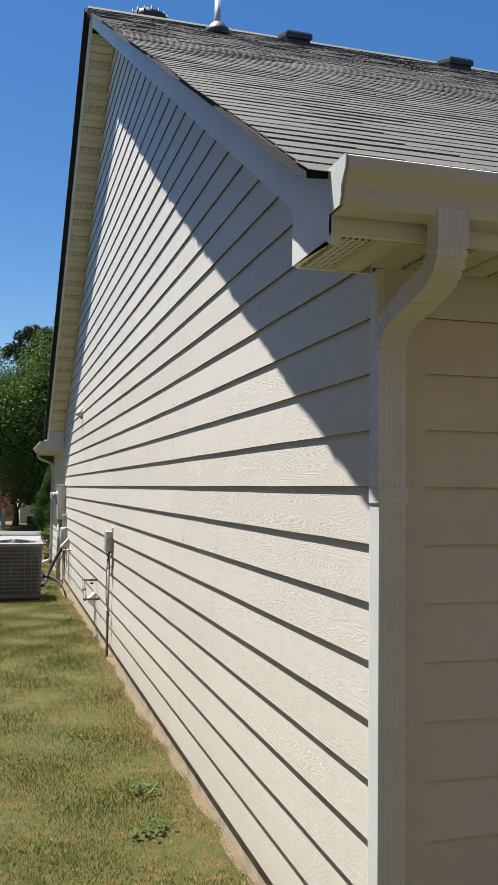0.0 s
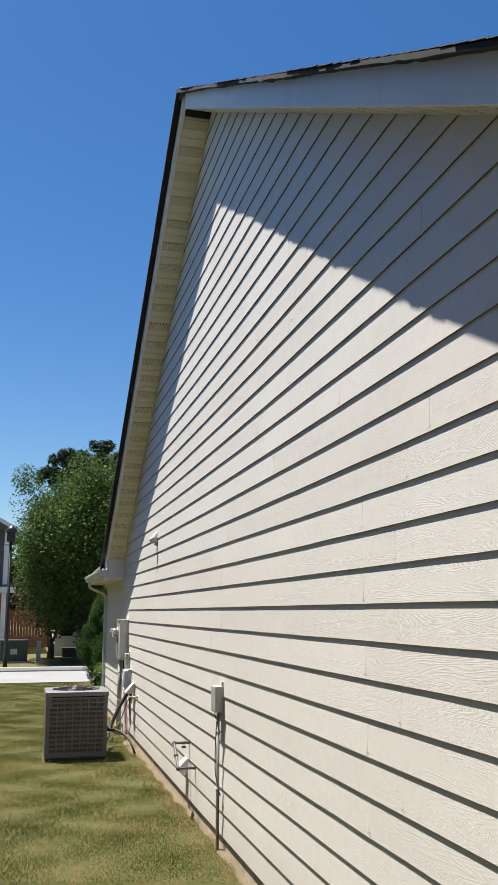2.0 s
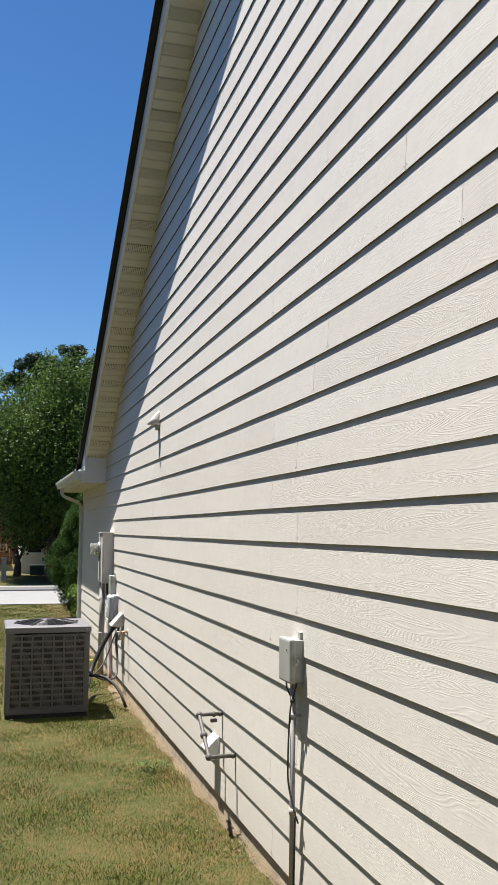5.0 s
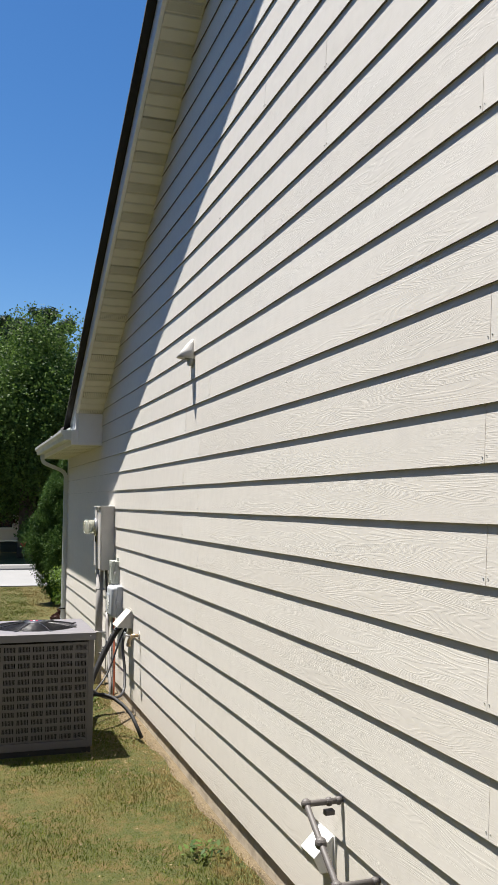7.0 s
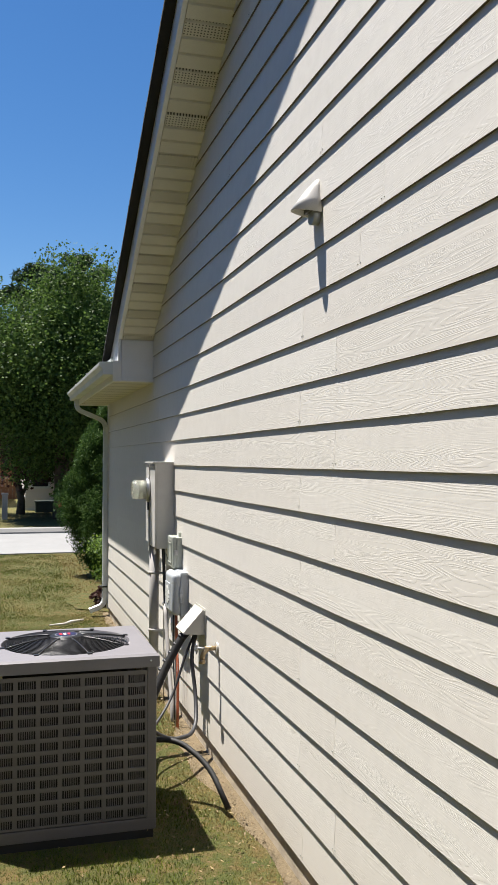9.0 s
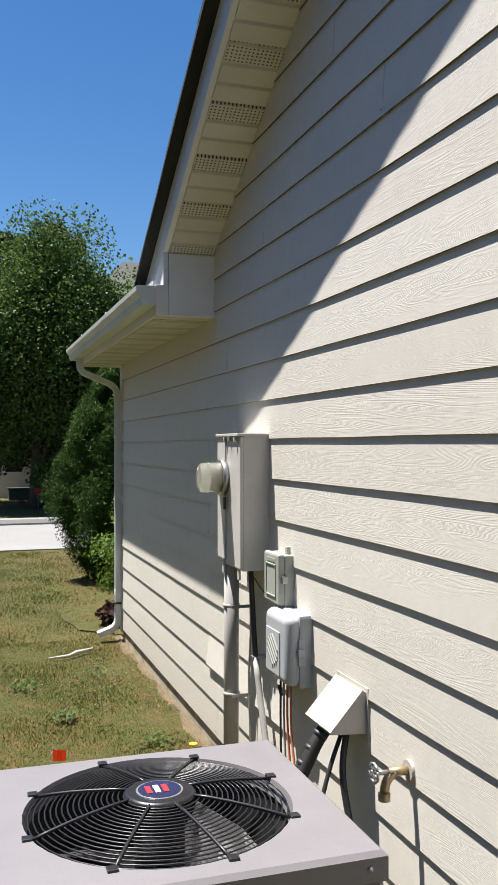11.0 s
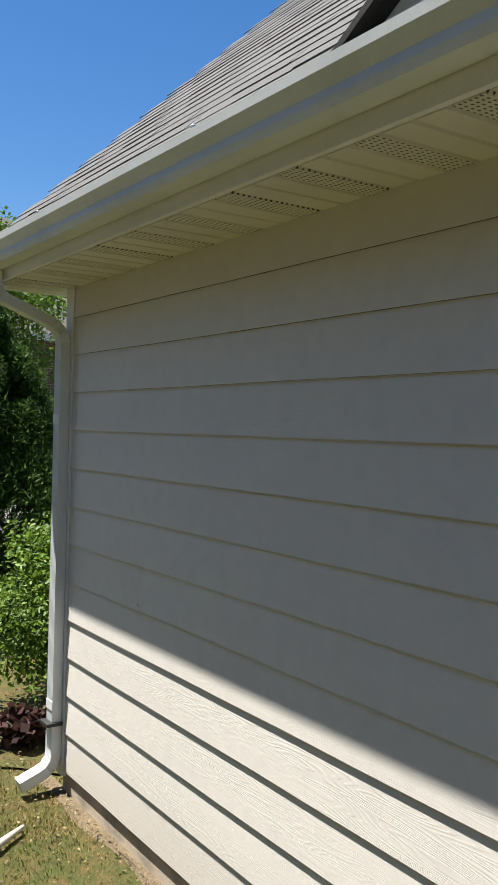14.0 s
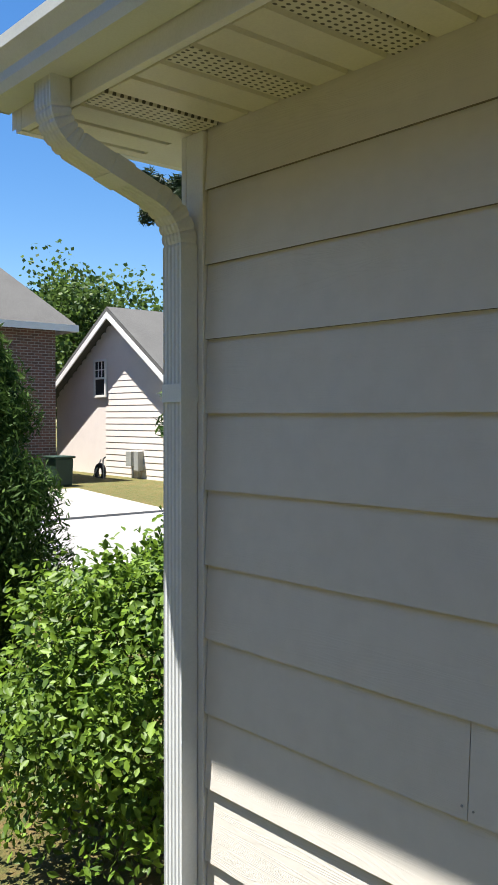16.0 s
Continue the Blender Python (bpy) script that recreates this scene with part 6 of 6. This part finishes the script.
def siding_board(ya, yb, za, parent, jog=0.0, flare=0.0, top=9.0):
    """One lapped plank between two joints, cut along the rakes where it meets them."""
    zb = min(za + LAP + 0.018, PEAK_Z + 0.02, top)
    a0, b0 = max(ya, near_limit(za)), min(yb, far_limit(za))
    a1 = near_limit(zb) if a0 > ya else ya
    b1 = far_limit(zb) if b0 < yb else yb
    if top < 9.0 or (za < FAR_Z < zb):
        b1 = b0
    if b0 - a0 < 0.004:
        return
    if b1 < a1:
        a1 = b1 = b1 if a0 > ya else a1
    xo, xi, xt = -0.001 - jog, 0.010, 0.010
    bm = bmesh.new()
    nseg = 8
    lo, hi, bk = [], [], []
    for s in range(nseg + 1):
        f = s / nseg
        w = 0.0030 * noise.noise(((a0 + (b0 - a0) * f) * 1.7, za * 7, 3.1))
        lo.append(bm.verts.new((xo - flare * max(0.0, (f - 0.55) / 0.45), a0 + (b0 - a0) * f, za + w)))
        hi.append(bm.verts.new((xt - 0.001, a1 + (b1 - a1) * f, zb)))
        bk.append(bm.verts.new((xi + 0.011, a0 + (b0 - a0) * f, za + w)))
    for s in range(nseg):
        bm.faces.new((lo[s], hi[s], hi[s + 1], lo[s + 1]))
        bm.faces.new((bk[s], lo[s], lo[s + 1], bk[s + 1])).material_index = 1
    for s in (0, nseg):
        bm.faces.new((lo[s], bk[s], hi[s]))
    bmesh.ops.recalc_face_normals(bm, faces=bm.faces)
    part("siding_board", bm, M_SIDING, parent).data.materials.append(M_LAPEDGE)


def all_boards():
    rng = np.random.default_rng(3)
    k0 = -9
    nails = []
    for k in range(k0, 31):
        za = LAP0 + k * (LAP_UP if k > 0 else LAP)
        if za > PEAK_Z - 0.05:
            break
        if k <= 3:
            off = 3.315 if k % 2 else 2.915
        elif k == 7:
            off = 3.60
        elif k == 4:
            off = 2.75
        else:
            off = 2.92 + STUD * int(rng.integers(0, 9))
        if k == 2:
            off = 3.28 + STUD * 0
        joints = sorted(off + BOARD * n for n in range(-2, 6))
        if k == 4:
            joints = [2.75, 6.36, 10.03]
        if k == 2:
            joints = [2.92, 6.60, 10.26, 14.07]
        if -8 <= k <= 1:
            joints = [3.32, 7.01, 10.67, 14.45] if k % 2 else [2.915, 6.59, 10.27, 14.05 if k == -6 else 13.9] + ([16.52] if k == -4 else [])
        if k == 7:
            joints = [3.60, 7.0, 10.41]
        ends = [-1.0] + joints + [18.0]
        nails += [(y, za) for y in joints if 0.1 < y < WALL_FAR - 0.1 and near_limit(za) + 0.1 < y < far_limit(za) - 0.1]
        for a, b_ in zip(ends, ends[1:]):
            a2, b2 = max(a, 0.0) + 0.0012, min(b_, WALL_FAR) - 0.0012
            if b2 - a2 > 0.05:
                jog, flare = 0.0008 * rng.random(), 0.015 if k == -7 and abs(b_ - 14.45) < 0.1 else 0.0
                if za < SOF_Z < za + LAP and b2 > 14.345:
                    siding_board(a2, 14.345, za, wall_west, jog)
                    siding_board(max(a2, 14.345), b2, za, wall_west, jog, 0.0, SOF_Z + 0.03)
                else:
                    siding_board(a2, b2, za, wall_west, jog, flare)
    bm = bmesh.new()
    for y, z in nails:
        for dy in (-0.012, 0.012):
            c = Vector((-0.0022, y + dy, z + 0.02 + 0.004 * rng.random()))
            ring = [bm.verts.new(c + Vector((-0.0006, 0.0022 * math.cos(a), 0.0022 * math.sin(a)))) for a in (0, 1.05, 2.09, 3.14, 4.19, 5.24)]
            base = [bm.verts.new(c + Vector((0.0025, 0.0026 * math.cos(a), 0.0026 * math.sin(a)))) for a in (0, 1.05, 2.09, 3.14, 4.19, 5.24)]
            bm.faces.new(ring[::-1])
            for i in range(6):
                bm.faces.new((ring[i], ring[(i + 1) % 6], base[(i + 1) % 6], base[i]))
    tagged(part("nail_heads", bm, M_GREYBOX, wall_west), kind="stuff")
    for k in range(k0, 4):
        za = LAP0 + k * (LAP_UP if k > 0 else LAP)
        for a, b_ in ((0.087, 3.66 - 0.4 * (k % 2)), (3.663 - 0.4 * (k % 2), 7.3)):
            bm = bmesh.new()
            vs = [bm.verts.new(p) for p in ((a, -0.0555, za), (b_, -0.0555, za), (b_, -0.044, za + 0.2), (a, -0.044, za + 0.2), (a, -0.035, za), (b_, -0.035, za))]
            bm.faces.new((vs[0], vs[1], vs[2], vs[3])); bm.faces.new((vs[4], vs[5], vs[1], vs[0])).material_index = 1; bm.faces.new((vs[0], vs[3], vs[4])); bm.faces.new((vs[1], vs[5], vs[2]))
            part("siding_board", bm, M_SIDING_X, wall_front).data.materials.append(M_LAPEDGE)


all_boards()


# ---- pieces: roof shingles ----
def shingles(name, origin, along, upv, length, rise, single=0, seed=5, start=None):
    """Courses of tabs on a slope; the first few are objects of their own."""
    rng = np.random.default_rng(seed)
    o, a, u = Vector(origin), Vector(along).normalized(), Vector(upv).normalized()
    nrm = a.cross(u).normalized()
    if nrm.z < 0:
        nrm = -nrm
    host = tagged(new(name), "weathered grey-brown asphalt shingles lifting a little at the edge", "roof shingles")
    host.location = o
    E, T = 0.122, 0.305
    shared = []
    for wv in range(5):
        bm = bmesh.new()
        th = 0.006 + 0.0015 * wv
        g = T - 0.003
        pts = [(0, 0), (g, 0), (g, E + 0.01), (0, E + 0.01)]
        lo = [bm.verts.new(a * x + u * (y + (0.004 * math.sin(wv * 2.0) if y == 0 else 0)) + nrm * (0.004 if y == 0 else 0.0)) for x, y in pts]
        hi = [bm.verts.new(a * x + u * (y + (0.004 * math.sin(wv * 2.0) if y == 0 else 0)) + nrm * (th * 0.5 + 0.003 if y == 0 else 0.003)) for x, y in pts]
        bm.faces.new(hi)
        for i in range(4):
            bm.faces.new((lo[i], lo[(i + 1) % 4], hi[(i + 1) % 4], hi[i]))
        bmesh.ops.recalc_face_normals(bm, faces=bm.faces)
        me = bpy.data.meshes.new("shingle")
        bm.to_mesh(me); bm.free()
        me.materials.append(M_SHINGLE)
        shared.append(me)
    verts, faces = [], []
    rows = int(rise / E)
    cut = 0
    tmpl = [(np.array([tuple(v.co) for v in me.vertices]), [tuple(p.vertices) for p in me.polygons]) for me in shared]
    for r in range(rows):
        sh = (r % 2) * T * 0.5 + rng.random() * 0.03
        n = int((length + T) / T)
        for c in range(n + 1):
            x = c * T - sh
            if x > length:
                continue
            wv = int(rng.integers(0, 5))
            if start and x + T < start(r * E) - o.y:
                continue
            pos = a * max(x, -0.004 + 0.008 * math.sin(r * 0.35) + rng.random() * 0.006) + u * (r * E + 0.002 * rng.normal())
            if single and c * 1.0 + r * 0.35 < 14 and cut < single:
                ob = new("shingle", shared[wv])
                ob.parent = host
                ob.location = pos
                cut += 1
            else:
                tv, tf = tmpl[wv]
                base = len(verts)
                verts.extend((tv + np.array(tuple(pos))).tolist())
                faces.extend([tuple(i + base for i in f) for f in tf])
    me = bpy.data.meshes.new("shingle_field")
    me.from_pydata(verts, [], faces)
    me.materials.append(M_SHINGLE)
    ob = new("shingle_field", me)
    ob.parent = host
    tagged(ob, kind="stuff")


FN = math.hypot(1, NEAR_M)
shingles("roof_shingles", (NEAR_X - 0.076, EAVE_Y - 0.03, soff(EAVE_Y) - 0.018 + TH), (1, 0, 0), (0, 1, NEAR_M), 13.0, (PEAK_Y - EAVE_Y) * FN + 0.05, 290)
FF = math.hypot(1, FAR_M)
shingles("roof_shingles", (RAKE_X - 0.058, RAKE_END, soff(RAKE_END) + TH), (1, 0, 0), (0, -1, FAR_M), 3.0, (RAKE_END - PEAK_Y) * FF, 0, 6)
shingles("roof_shingles", (WING_X - 0.03, 9.2, 2.595), (0, 1, 0), (1, 0, WM), 8.45, (WR_X - WING_X) * math.hypot(1, WM), 0, 8,
         lambda s: wing_start(WING_X + s / math.hypot(1, WM)))
structure("ridge_cap", prism([(PEAK_Y - 0.14, PEAK_Z + TH - 0.07), (PEAK_Y, PEAK_Z + TH + 0.03), (PEAK_Y + 0.14, PEAK_Z + TH - 0.07)], "x", RAKE_X - 0.035, RIDGE_X2), M_SHINGLE)
